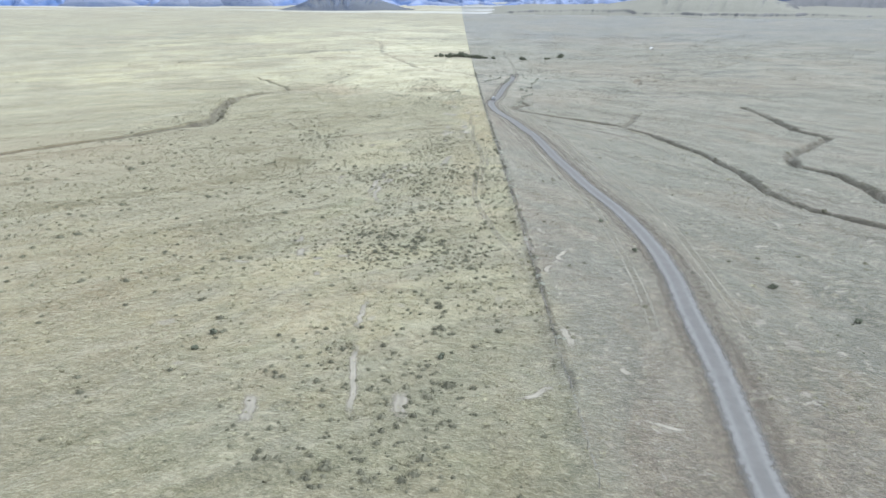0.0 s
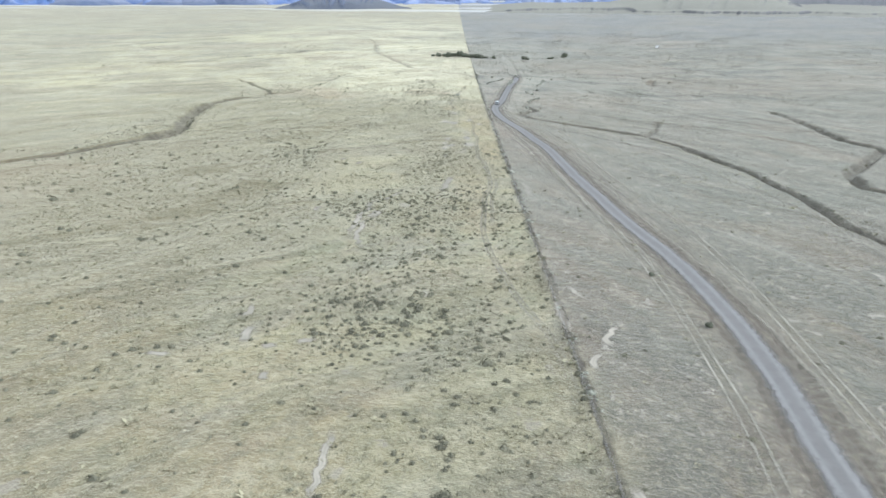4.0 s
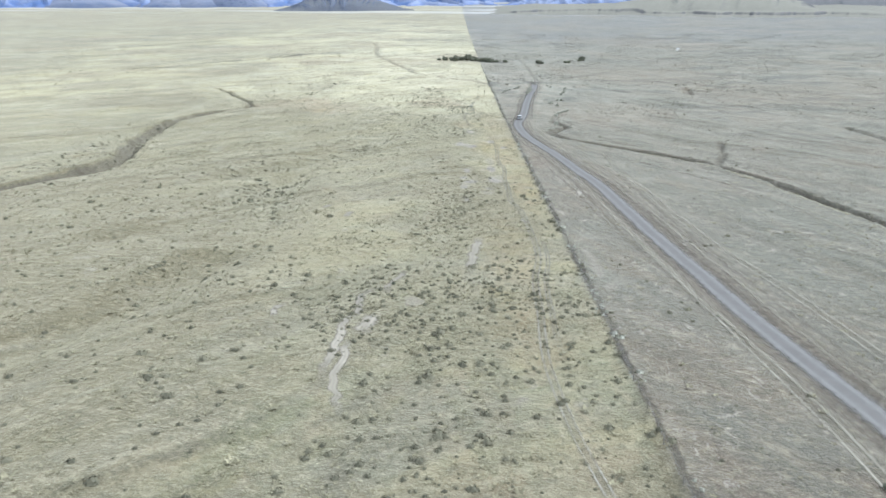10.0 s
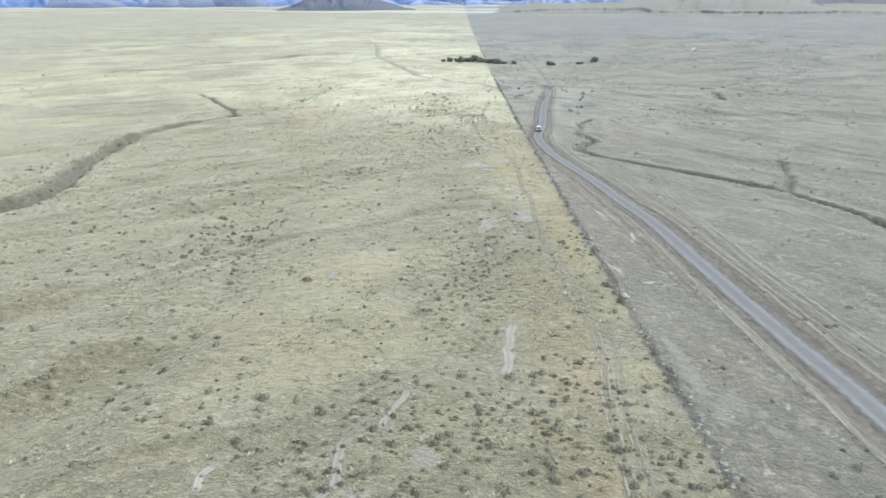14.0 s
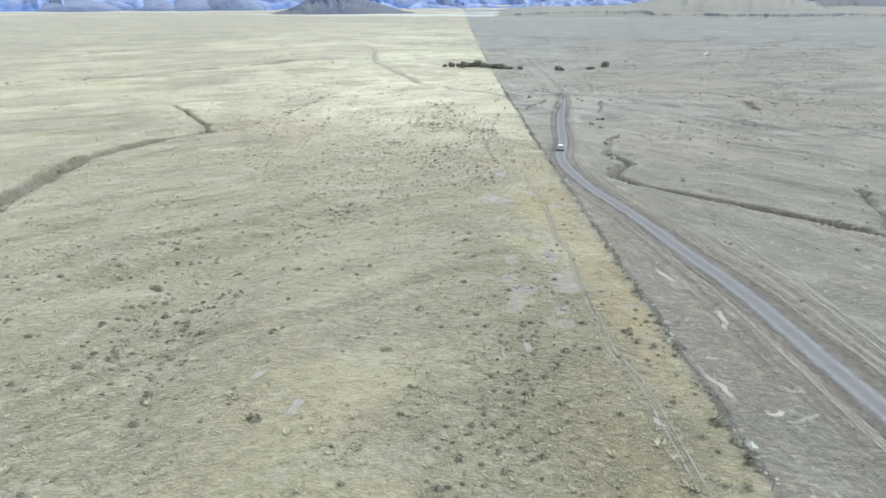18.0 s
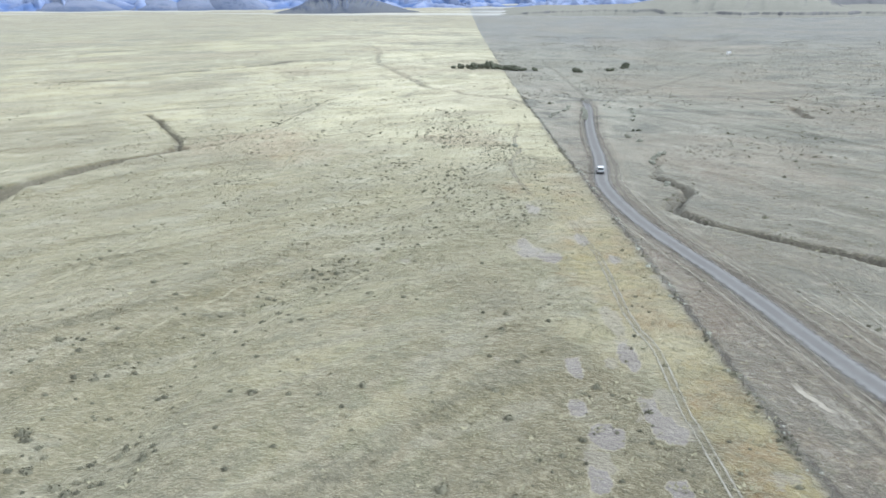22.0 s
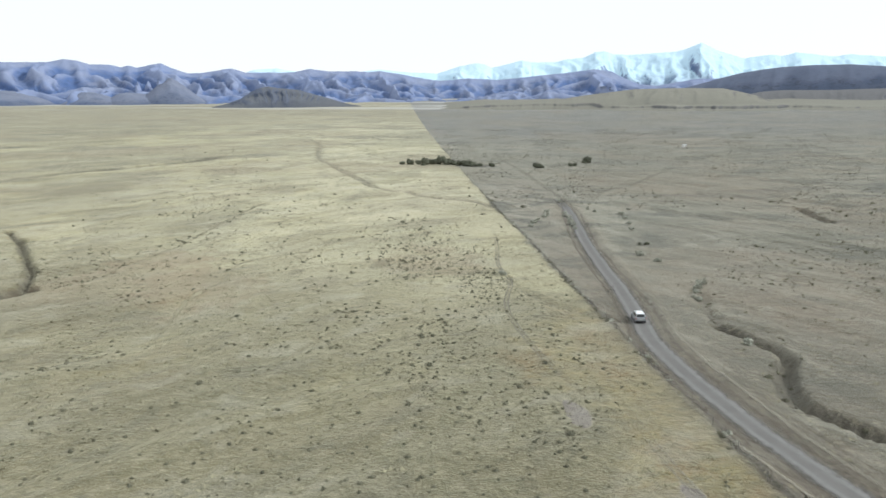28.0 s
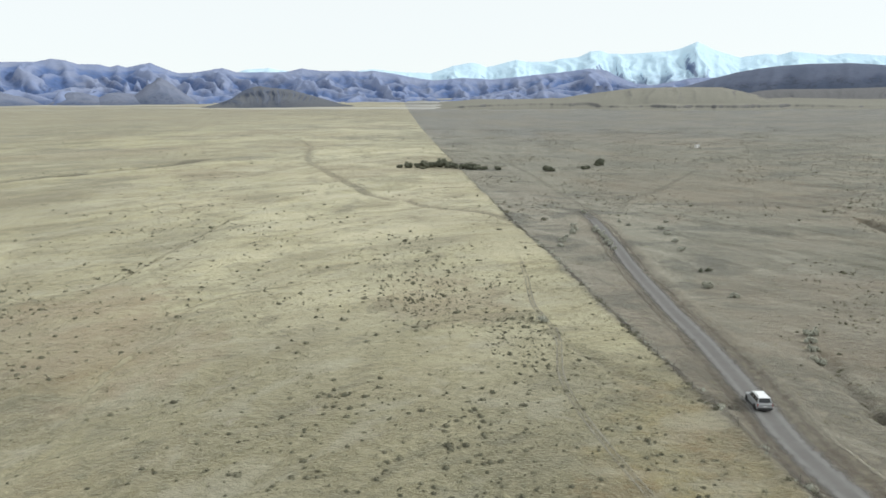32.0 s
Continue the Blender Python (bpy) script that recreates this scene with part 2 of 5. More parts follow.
gx = axis_lines(-126, 140, 0.85, -4600, 4600, 1.04)
gy = axis_lines(48, 500, 0.85, -1200, 4700, 1.02)
GX, GY = np.meshgrid(gx, gy)
GZ = height(GX, GY)


def grid_mesh(name, x, y, z):
    ny, nx = x.shape
    me = bpy.data.meshes.new(name)
    co = np.stack([x, y, z], -1).reshape(-1, 3).astype(np.float32)
    i = np.arange(ny * nx).reshape(ny, nx)
    quads = np.stack([i[:-1, :-1], i[:-1, 1:], i[1:, 1:], i[1:, :-1]], -1).reshape(-1, 4)
    me.vertices.add(len(co))
    me.vertices.foreach_set("co", co.ravel())
    me.loops.add(quads.size)
    me.loops.foreach_set("vertex_index", quads.ravel().astype(np.int32))
    me.polygons.add(len(quads))
    me.polygons.foreach_set("loop_start", np.arange(0, quads.size, 4, dtype=np.int32))
    me.polygons.foreach_set("use_smooth", np.ones(len(quads), dtype=bool))
    me.update()
    me.validate()
    return me


def tri_mesh(name, co, tris, smooth_shade=False):
    me = bpy.data.meshes.new(name)
    me.vertices.add(len(co))
    me.vertices.foreach_set("co", np.asarray(co, np.float32).ravel())
    me.loops.add(tris.size)
    me.loops.foreach_set("vertex_index", tris.ravel().astype(np.int32))
    me.polygons.add(len(tris))
    me.polygons.foreach_set("loop_start", np.arange(0, tris.size, 3, dtype=np.int32))
    if smooth_shade:
        me.polygons.foreach_set("use_smooth", np.ones(len(tris), dtype=bool))
    me.update()
    return me


def add_attr(me, name, v):
    a = me.attributes.new(name, "FLOAT", "POINT")
    a.data.foreach_set("value", np.asarray(v, np.float32).ravel())


# stretches of low dark shrubs: centre x, y, half-widths, thickness
SHRUB_SPOTS = [(-10, 70, 13, 20, 0.9), (-12, 140, 9, 24, 0.8), (2, 112, 8, 26, 0.8), (-6, 190, 22, 20, 0.7), (-6, 225, 6, 12, 0.5), (-45, 255, 8, 20, 0.8), (-40, 190, 20, 25, 0.35),
               (-30, 345, 28, 14, 0.6), (-24, 333, 10, 9, 0.8), (-7, 368, 15, 30, 0.75), (2, 386, 9, 36, 0.8), (-3, 410, 7, 34, 0.85), (-14, 470, 15, 40, 0.9), (-25, 385, 25, 15, 0.35),
               (4, 395, 7, 18, 0.6)]
# bare pale patches: centre x, y, half-widths
MUD_SPOTS = [(-2.9, 327, 2.2, 5.0), (0.2, 322, 2.6, 2.2), (6.8, 333, 1.6, 4.2), (9.9, 321.5, 1.0, 1.6), (-10, 191, 1.4, 2), (2.6, 258.5, 1.6, 2.6), (-1.5, 267, 1.4, 2.4), (5, 297, 1.4, 6),
             (6.5, 275, 1.3, 6), (22, 276, 1.4, 4), (18, 208, 0.8, 10), (29.4, 92.5, 1.4, 1.6), (46.5, 90.8, 1.4, 1.6), (-36.7, 92, 0.9, 1.3), (-30.5, 79.3, 0.6, 1), (24.4, 68.6, 1.6, 0.8), (32.5, 134.6, 1.0, 1.2), (31, 131.3, 1.3, 1)]


PANS = [(-3.0, 330.5, 1.1, 4.4), (-2.4, 324, 2.0, 4.4), (0.3, 321.6, 2.0, 2.2), (0.4, 352, 1.3, 4.6), (6.7, 333, 1.0, 4.0), (10.2, 322, 0.9, 2.0), (-0.5, 270.8, 1.6, 2.4), (5.2, 272, 1.5, 2.6), (4.4, 276, 1.0, 3.0), (4.9, 287.5, 1.0, 4.0), (-1.3, 284, 0.9, 2.4), (-2.5, 264, 0.9, 1.8), (-2.4, 275.7, 0.9, 1.8), (3.5, 263, 1.2, 1.4)]
ROSE = [(-72, 432, 13, 26, 1.0), (-60, 415, 12, 18, 0.9), (-80, 418, 12, 16, 0.8), (-12, 445, 12, 18, 0.7), (120, 640, 60, 70, 0.55), (190, 520, 70, 60, 0.45), (-120, 200, 40, 40, 0.4), (60, 430, 30, 40, 0.4)]


def spots(x, y, rows, seed, ragged):
    m = np.zeros(np.shape(x))
    wob = ragged * (fbm(x / 2.4, y / 2.4, seed, 3) - 0.5)
    for row in rows:
        cx, cy, rx, ry = row[:4]
        w = row[4] if len(row) > 4 else 1.0
        ok = (abs(x - cx) < rx * 2.2 + 3) & (abs(y - cy) < ry * 2.2 + 3)
        if ok.any():
            q = np.hypot((x[ok] - cx) / rx, (y[ok] - cy) / ry) + wob[ok]
            m[ok] = np.maximum(m[ok], w * (1 - smooth(0.7, 1.25, q)))
    return m


def mud_mask(x, y):
    m = spots(x, y, MUD_SPOTS, 61, 1.1)
    small = smooth(0.70, 0.80, fbm(x / 3.0, y / 5.0, 63, 3)) * smooth(0.45, 0.6, vnoise(x / 40, y / 40, 65))
    return np.maximum(0.9 * m, 0.6 * small * (1 - smooth(300, 600, y)))


def shrub_mask(x, y):
    d, deep = swale_dist(x, y)
    band = 0.62 * np.exp(-((d - 0.25) / 0.75) ** 2) * smooth(0.30, 0.62, fbm(x / 7, y / 12, 69, 3))
    return np.maximum(spots(x, y, SHRUB_SPOTS, 67, 0.9), band)


def left_side(x, y):
    """1 on the grazed, straw-coloured side of the fence, 0 on the other."""
    soft = 0.8 + 6.5 * (1 - smooth(95, 150, y))
    return 1 - smooth(-1, 1, (x - FENCE_X + (1.2 + 0.5 * soft) * (fbm(x / 3, y / 5, 71, 3) - 0.5)) / soft)


m_left = left_side(GX, GY)
m_mud = mud_mask(GX, GY)
m_shrub = shrub_mask(GX, GY)
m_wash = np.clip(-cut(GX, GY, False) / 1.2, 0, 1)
# straw patches, plus far-field light painted in as brighter straw down the valley
m_straw = smooth(0.20, 0.62, 0.7 * fbm(GX / 70, GY / 150, 73, 4) + 0.44 * smooth(150, 520, GY) * np.exp(-((GX + 60) / 300) ** 2) + 0.12 * smooth(120, 220, GY) * np.exp(-((GX + 60) / 60) ** 2) - 0.10)
m_soil = smooth(-0.5, 2.5, GX - FENCE_X) * (1 - smooth(-4.5, -2.0, GX - np.interp(GY, ROAD[:, 1], ROAD[:, 0]))) * smooth(215, 300, GY) * (1 - smooth(600, 760, GY))
m_soil = m_soil * (0.55 + 0.45 * smooth(0.35, 0.6, fbm(GX / 6, GY / 16, 79, 3)))
ragged_y = GY + 90 * (fbm(GX / 60, GY / 60, 87, 4) - 0.5)
# camera's darker lower view painted into the turf as olive
m_olive = np.maximum(0.95 * smooth(250, 340, ragged_y) * (1 - smooth(310, 500, ragged_y)) * np.exp(-((GX + 30) / 130) ** 4), spots(GX, GY, [(-45, 240, 50, 60, 0.3), (-15, 210, 25, 40, 0.25)], 85, 0.8))
m_ochre = spots(GX, GY, [(9, 326, 7, 26), (6, 318, 5, 10), (4, 372, 9, 13, 0.9), (10, 352, 6, 18, 0.8), (9, 376, 7, 30, 0.8), (5, 205, 5, 30, 0.5), (12, 285, 4, 40, 0.9), (-20, 100, 14, 30, 0.3), (-60, 110, 25, 30, 0.35)], 81, 1.0)
m_brown = smooth(0.50, 0.68, fbm(GX / 24 + 0.2 * GY / 24, GY / 60, 75, 4)) * (1 - 0.7 * smooth(380, 700, GY))
m_straw = m_straw * (0.22 + 0.78 * smooth(140, 420, GY)) * (1 - 0.5 * m_olive) * (1 - 0.7 * m_ochre)
# near left: brown turf, painted darker still for the lens falloff
m_brown = np.maximum(m_brown, 0.95 * (1 - smooth(210, 350, GY)) * (1 - smooth(-48, -14, GX + 10 * (fbm(GX / 15, GY / 40, 83, 3) - 0.5))))
# valley middle paled in colour, standing in for the lens's bright centre
m_pale = np.exp(-((GX + 8 + 0.06 * (GY - 300)) / (46 + 0.13 * np.clip(GY - 200, 0, 1200))) ** 2) * 1.0 * smooth(330, 510, GY + 70 * (fbm(GX / 25, GY / 60, 105, 3) - 0.5)) * (1 - 0.6 * m_ochre) * (1 - smooth(1200, 1900, GY))
# flat clay pans, rosy worn turf
m_pan = spots(GX, GY, PANS, 109, 0.75)
m_rose = spots(GX, GY, ROSE, 111, 0.9)
rl = rills(GX, GY)
broken = smooth(0.42, 0.60, fbm(GX / 22, GY / 30, 89, 3)) * (1 - smooth(600, 1000, GY)) * smooth(5, 14, line_dist(GX, GY, ROAD[::6]))
# rill relief shading put into colour: dark step edge beside a pale lip
m_rill = broken * (0.6 + 0.4 * m_left) * np.clip(np.exp(-((rl - 0.455) / 0.016) ** 2) + np.exp(-((rl - 0.585) / 0.014) ** 2), 0, 1)
m_lip = broken * (0.12 + 0.88 * m_left) * np.clip(np.exp(-((rl - 0.492) / 0.014) ** 2) + np.exp(-((rl - 0.615) / 0.013) ** 2), 0, 1)
road_d = line_dist(GX, GY, ROAD[::3])
m_verge = (1 - smooth(2.5, 10.5, road_d + 3.0 * (fbm(GX / 5, GY / 9, 77, 3) - 0.5))) * (1 - smooth(560, 640, GY))

sw_d, sw_deep = swale_dist(GX, GY)
m_draw = np.exp(-((sw_d - 0.15) / 0.8) ** 2) * smooth(0, 0.5, sw_deep) * smooth(0.30, 0.55, fbm(GX / 9, GY / 14, 107, 3))
ground_me = grid_mesh("ground", GX, GY, GZ)
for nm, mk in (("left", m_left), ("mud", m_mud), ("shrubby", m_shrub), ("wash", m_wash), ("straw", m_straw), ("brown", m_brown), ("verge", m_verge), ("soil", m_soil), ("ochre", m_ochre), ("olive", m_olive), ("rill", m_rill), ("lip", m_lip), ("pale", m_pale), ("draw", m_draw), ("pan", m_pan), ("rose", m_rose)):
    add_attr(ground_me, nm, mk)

mat_ground, nt, b, _ = material("steppe_ground")
k = Net(nt)
sx, sy, sz = k.xyz()
fine = k.noise(3.0, 6, 0.75)
tuft = k.noise(0.75, 4, 0.65)
clump = k.noise(0.27, 4, 0.65)
mid = k.noise(0.085, 5, 0.65)
wide = k.noise(0.016, 4, 0.6)
# across and along the way that water runs off, as in flow()
fs = k.math("SQRT", k.math("ADD", k.math("POWER", k.math("SUBTRACT", sx, 20.0), 2.0), 900.0))
on_right = k.math("GREATER_THAN", sx, FENCE_X)
side_w = k.math("MULTIPLY", on_right, 300.0)


def either(a, b):
    """a on the left of the fence, b on the right."""
    return k.math("ADD", k.math("MULTIPLY", a, k.math("SUBTRACT", 1.0, on_right)), k.math("MULTIPLY", b, on_right))


def two(a, p, b, q):
    return k.math("ADD", k.math("MULTIPLY", a, p), k.math("MULTIPLY", b, q))


flow_u = either(two(fs, 0.8, sy, 0.6), two(sx, 0.95, k.math("SQRT", k.math("ADD", k.math("POWER", k.math("MAXIMUM", k.math("SUBTRACT", sy, 90.0), 0.0), 2.0), 900.0)), 0.47))
flow_v = either(two(fs, 0.6, sy, -0.8), two(sx, 0.47, sy, -0.88))


def along(squeeze):
    n = k.nt.nodes.new("ShaderNodeCombineXYZ")
    k.put(n.inputs[0], flow_u), k.put(n.inputs[1], k.math("MULTIPLY", flow_v, squeeze)), k.put(n.inputs[2], side_w)
    return n.outputs[0]


slope_near, slope_far = along(0.20), along(0.42)
streak = k.noise(0.14, 3, 0.56, at=slope_near, distort=0.8)
drift = k.noise(0.06, 3, 0.56, at=along(0.2), distort=0.8)
runnel = k.noise(0.11, 3, 0.56, at=slope_near, distort=1.0)
# grass side
rosy = k.noise(0.061, 3, 0.56, at=slope_far, distort=0.6)
sagey = k.noise(0.045, 3, 0.56, at=along(0.22), distort=0.7)
patchy = k.noise(0.20, 3, 0.56, at=along(0.25), distort=0.4)
left_c = k.mix(k.step(mid, 0.42, 0.58), (0.155, 0.140, 0.086), (0.214, 0.190, 0.125))
left_c = k.mix(k.math("MULTIPLY", k.step(rosy, 0.52, 0.64), 0.40), left_c, (0.252, 0.171, 0.095))
left_c = k.mix(k.math("MULTIPLY", k.step(sagey, 0.50, 0.60), 0.60), left_c, (0.164, 0.178, 0.093))
left_c = k.mix(k.math("MULTIPLY", k.step(runnel, 0.50, 0.60), 0.55), left_c, (0.149, 0.133, 0.084))
left_c = k.mix(k.math("MULTIPLY", k.step(k.math("SUBTRACT", 1.0, runnel), 0.53, 0.62), 0.50), left_c, (0.335, 0.292, 0.178))
left_c = k.mix(k.math("MULTIPLY", k.step(patchy, 0.50, 0.60), 0.32), left_c, (0.310, 0.274, 0.165))
left_c = k.mix(k.math("MULTIPLY", k.step(k.math("SUBTRACT", 1.0, patchy), 0.51, 0.61), 0.32), left_c, (0.128, 0.116, 0.074))
lilac = k.noise(0.075, 3, 0.56, at=along(0.35), distort=0.5)
left_c = k.mix(k.math("MULTIPLY", k.step(lilac, 0.51, 0.60), 0.60), left_c, (0.212, 0.196, 0.160))
left_c = k.mix(k.math("MULTIPLY", k.step(k.math("SUBTRACT", 1.0, lilac), 0.53, 0.63), 0.55), left_c, (0.255, 0.205, 0.130))
left_c = k.mix(k.math("MULTIPLY", k.attr("draw"), k.math("ADD", 0.25, k.math("MULTIPLY", k.step(clump, 0.40, 0.58), 0.5))), left_c, (0.158, 0.166, 0.098))
blotch = k.noise(0.20, 5, 0.62, at=k.scaled((1.0, 0.5, 1.0)), distort=0.5)
blotch_b = k.noise(0.11, 5, 0.62, at=k.scaled((1.0, 0.55, 1.0)), distort=0.7)
left_c = k.mix(k.math("MULTIPLY", k.step(blotch, 0.50, 0.62), 0.55), left_c, (0.180, 0.190, 0.122))
left_c = k.mix(k.math("MULTIPLY", k.step(k.math("SUBTRACT", 1.0, blotch), 0.52, 0.64), 0.55), left_c, (0.282, 0.232, 0.155))
left_c = k.mix(k.math("MULTIPLY", k.step(blotch_b, 0.51, 0.62), 0.50), left_c, (0.160, 0.146, 0.112))
left_c = k.mix(k.math("MULTIPLY", k.step(k.math("SUBTRACT", 1.0, blotch_b), 0.52, 0.64), 0.45), left_c, (0.300, 0.275, 0.178))
breakup = k.noise(0.055, 3, 0.56, at=slope_far, distort=0.6)
straw_f = k.step(k.math("ADD", k.attr("straw"), k.math("MULTIPLY", k.math("SUBTRACT", breakup, 0.5), 1.6)), 0.30, 1.15)
left_c = k.mix(k.math("MULTIPLY", straw_f, 0.85), left_c, (0.452, 0.405, 0.223))
swale = k.noise(0.042, 3, 0.56, at=slope_near, distort=0.9)
left_c = k.mix(k.math("MULTIPLY", k.step(swale, 0.49, 0.59), 0.50), left_c, (0.154, 0.142, 0.085))
left_c = k.mix(k.math("MULTIPLY", k.step(k.math("SUBTRACT", 1.0, swale), 0.50, 0.60), 0.42), left_c, (0.386, 0.343, 0.193))
left_c = k.mix(k.math("MULTIPLY", k.attr("olive"), 0.72), left_c, (0.148, 0.128, 0.066))
left_c = k.mix(k.math("MULTIPLY", k.attr("brown"), 0.86), left_c, (0.126, 0.106, 0.062))
left_c = k.mix(k.math("MULTIPLY", k.attr("shrubby"), 0.45), left_c, (0.163, 0.157, 0.102))
left_c = k.mix(k.math("MULTIPLY", k.attr("ochre"), k.math("ADD", 0.42, k.math("MULTIPLY", k.step(clump, 0.42, 0.58), 0.48))), left_c, k.mix(k.step(mid, 0.40, 0.60), (0.285, 0.235, 0.105), (0.215, 0.142, 0.066)))
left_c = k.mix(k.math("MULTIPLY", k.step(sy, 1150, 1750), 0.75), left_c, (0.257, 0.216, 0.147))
# lens brightness painted in: turf lifted towards pale straw
left_c = k.mix(k.math("MULTIPLY", k.attr("pale"), k.math("ADD", 0.40, k.math("MULTIPLY", k.step(breakup, 0.42, 0.58), 0.55))), left_c, (0.64, 0.60, 0.415))
# road side
right_c = k.mix(k.step(streak, 0.36, 0.64), (0.104, 0.099, 0.085), (0.140, 0.131, 0.109))
right_c = k.mix(k.math("MULTIPLY", k.step(drift, 0.50, 0.68), 0.35), right_c, (0.191, 0.173, 0.135))
right_c = k.mix(k.math("MULTIPLY", k.step(wide, 0.50, 0.66), 0.5), right_c, (0.108, 0.108, 0.089))
right_c = k.mix(k.math("MULTIPLY", k.step(rosy, 0.50, 0.60), 0.60), right_c, (0.166, 0.125, 0.091))
right_c = k.mix(k.math("MULTIPLY", k.step(sagey, 0.50, 0.60), 0.55), right_c, (0.101, 0.102, 0.085))
right_c = k.mix(k.math("MULTIPLY", k.step(patchy, 0.53, 0.62), 0.40), right_c, (0.205, 0.184, 0.144))
right_c = k.mix(k.math("MULTIPLY", k.step(k.math("SUBTRACT", 1.0, patchy), 0.54, 0.63), 0.45), right_c, (0.082, 0.077, 0.061))
right_c = k.mix(k.math("MULTIPLY", k.step(blotch_b, 0.51, 0.63), 0.45), right_c, (0.092, 0.092, 0.078))
right_c = k.mix(k.math("MULTIPLY", k.step(k.math("SUBTRACT", 1.0, blotch), 0.53, 0.65), 0.40), right_c, (0.178, 0.152, 0.120))
right_c = k.mix(k.math("MULTIPLY", k.attr("brown"), 0.35), right_c, (0.135, 0.112, 0.097))
right_c = k.mix(k.math("MULTIPLY", k.attr("olive"), 0.45), right_c, (0.107, 0.085, 0.060))
right_c = k.mix(k.math("MULTIPLY", k.attr("soil"), 0.85), right_c, (0.122, 0.083, 0.064))
# road side turns a bluish grey with distance
far_grey_f = k.math("MULTIPLY", k.step(sy, 650, 1500), k.math("ADD", 0.35, k.math("MULTIPLY", k.step(drift, 0.40, 0.62), 0.6)))
right_c = k.mix(k.math("MULTIPLY", far_grey_f, 0.75), right_c, (0.103, 0.098, 0.102))
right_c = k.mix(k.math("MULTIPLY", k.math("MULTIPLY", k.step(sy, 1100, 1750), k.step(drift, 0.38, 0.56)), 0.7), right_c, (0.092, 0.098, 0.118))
salt = k.math("MULTIPLY", k.step(k.noise(0.36, 6, 0.62, at=k.scaled((1.0, 0.7, 1.0)), distort=1.6), 0.605, 0.635), k.math("SUBTRACT", 1.0, k.step(sy, 260, 420)))
right_c = k.mix(k.math("MULTIPLY", salt, 0.9), right_c, (0.33, 0.30, 0.255))
right_c = k.mix(k.math("MULTIPLY", k.attr("pale"), 0.50), right_c, (0.33, 0.32, 0.275))
col = k.mix(k.attr("left"), right_c, left_c)
col = k.mix(k.math("MULTIPLY", k.attr("verge"), 0.55), col, (0.165, 0.138, 0.110))
mud_v = k.math("ADD", k.attr("mud"), k.math("MULTIPLY", k.math("SUBTRACT", k.noise(0.45, 6, 0.72, distort=1.0), 0.5), 2.7))
mud_f, rim_f = k.step(mud_v, 0.56, 0.62), k.step(mud_v, 0.47, 0.55)
crumble = k.noise(0.9, 4, 0.7)
col = k.mix(k.math("MULTIPLY", k.math("MULTIPLY", k.attr("rill"), k.step(crumble, 0.35, 0.55)), 0.55), col, (0.115, 0.106, 0.079))
col = k.mix(k.math("MULTIPLY", k.math("MULTIPLY", k.attr("lip"), k.step(crumble, 0.42, 0.60)), 0.50), col, (0.386, 0.351, 0.246))
blade = k.noise(1.25, 5, 0.72)
col = k.mix(k.math("MULTIPLY", k.step(blade, 0.52, 0.64), 0.34), col, (0.115, 0.105, 0.069))
col = k.mix(k.math("MULTIPLY", k.step(k.math("SUBTRACT", 1.0, blade), 0.52, 0.64), 0.36), col, (0.396, 0.360, 0.238))
# small tufts: dark roots, paler tips
col = k.mix(k.math("MULTIPLY", k.step(tuft, 0.53, 0.64), 0.46), col, (0.104, 0.102, 0.071))
col = k.mix(k.math("MULTIPLY", k.step(k.math("SUBTRACT", 1.0, tuft), 0.55, 0.66), 0.34), col, (0.420, 0.385, 0.270))
col = k.mix(k.math("MULTIPLY", k.step(fine, 0.52, 0.62), 0.36), col, (0.405, 0.373, 0.264))
col = k.mix(k.math("MULTIPLY", k.step(k.math("SUBTRACT", 1.0, fine), 0.53, 0.62), 0.42), col, (0.097, 0.090, 0.066))
mottle = k.noise(0.050, 5, 0.60, at=along(0.42), distort=0.8)
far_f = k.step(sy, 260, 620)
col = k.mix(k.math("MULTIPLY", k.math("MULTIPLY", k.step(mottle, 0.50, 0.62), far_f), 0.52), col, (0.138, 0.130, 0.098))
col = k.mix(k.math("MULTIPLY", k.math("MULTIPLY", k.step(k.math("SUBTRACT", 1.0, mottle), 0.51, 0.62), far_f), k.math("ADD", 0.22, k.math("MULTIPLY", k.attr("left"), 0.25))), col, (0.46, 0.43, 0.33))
bands = k.noise(0.016, 5, 0.60, at=along(0.55), distort=0.8)
col = k.mix(k.math("MULTIPLY", k.math("MULTIPLY", k.step(bands, 0.50, 0.60), k.step(sy, 480, 800)), 0.55), col, (0.118, 0.114, 0.100))
speck = k.noise(0.15, 4, 0.60, at=along(0.45), distort=0.4)
spk_f = k.math("ADD", 0.35, k.math("MULTIPLY", k.step(sy, 180, 420), 0.65))
col = k.mix(k.math("MULTIPLY", k.math("MULTIPLY", k.step(speck, 0.54, 0.63), spk_f), 0.42), col, (0.105, 0.102, 0.08))
col = k.mix(k.math("MULTIPLY", k.math("MULTIPLY", k.step(k.math("SUBTRACT", 1.0, speck), 0.54, 0.64), spk_f), 0.32), col, (0.41, 0.392, 0.32))
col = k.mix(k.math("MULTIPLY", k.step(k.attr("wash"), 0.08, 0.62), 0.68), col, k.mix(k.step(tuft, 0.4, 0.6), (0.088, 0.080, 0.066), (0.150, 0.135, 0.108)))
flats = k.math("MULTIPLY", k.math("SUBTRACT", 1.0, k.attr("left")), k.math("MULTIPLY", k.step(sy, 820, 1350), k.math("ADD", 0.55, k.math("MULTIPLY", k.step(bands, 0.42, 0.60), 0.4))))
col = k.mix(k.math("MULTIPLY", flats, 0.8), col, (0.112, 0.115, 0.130))
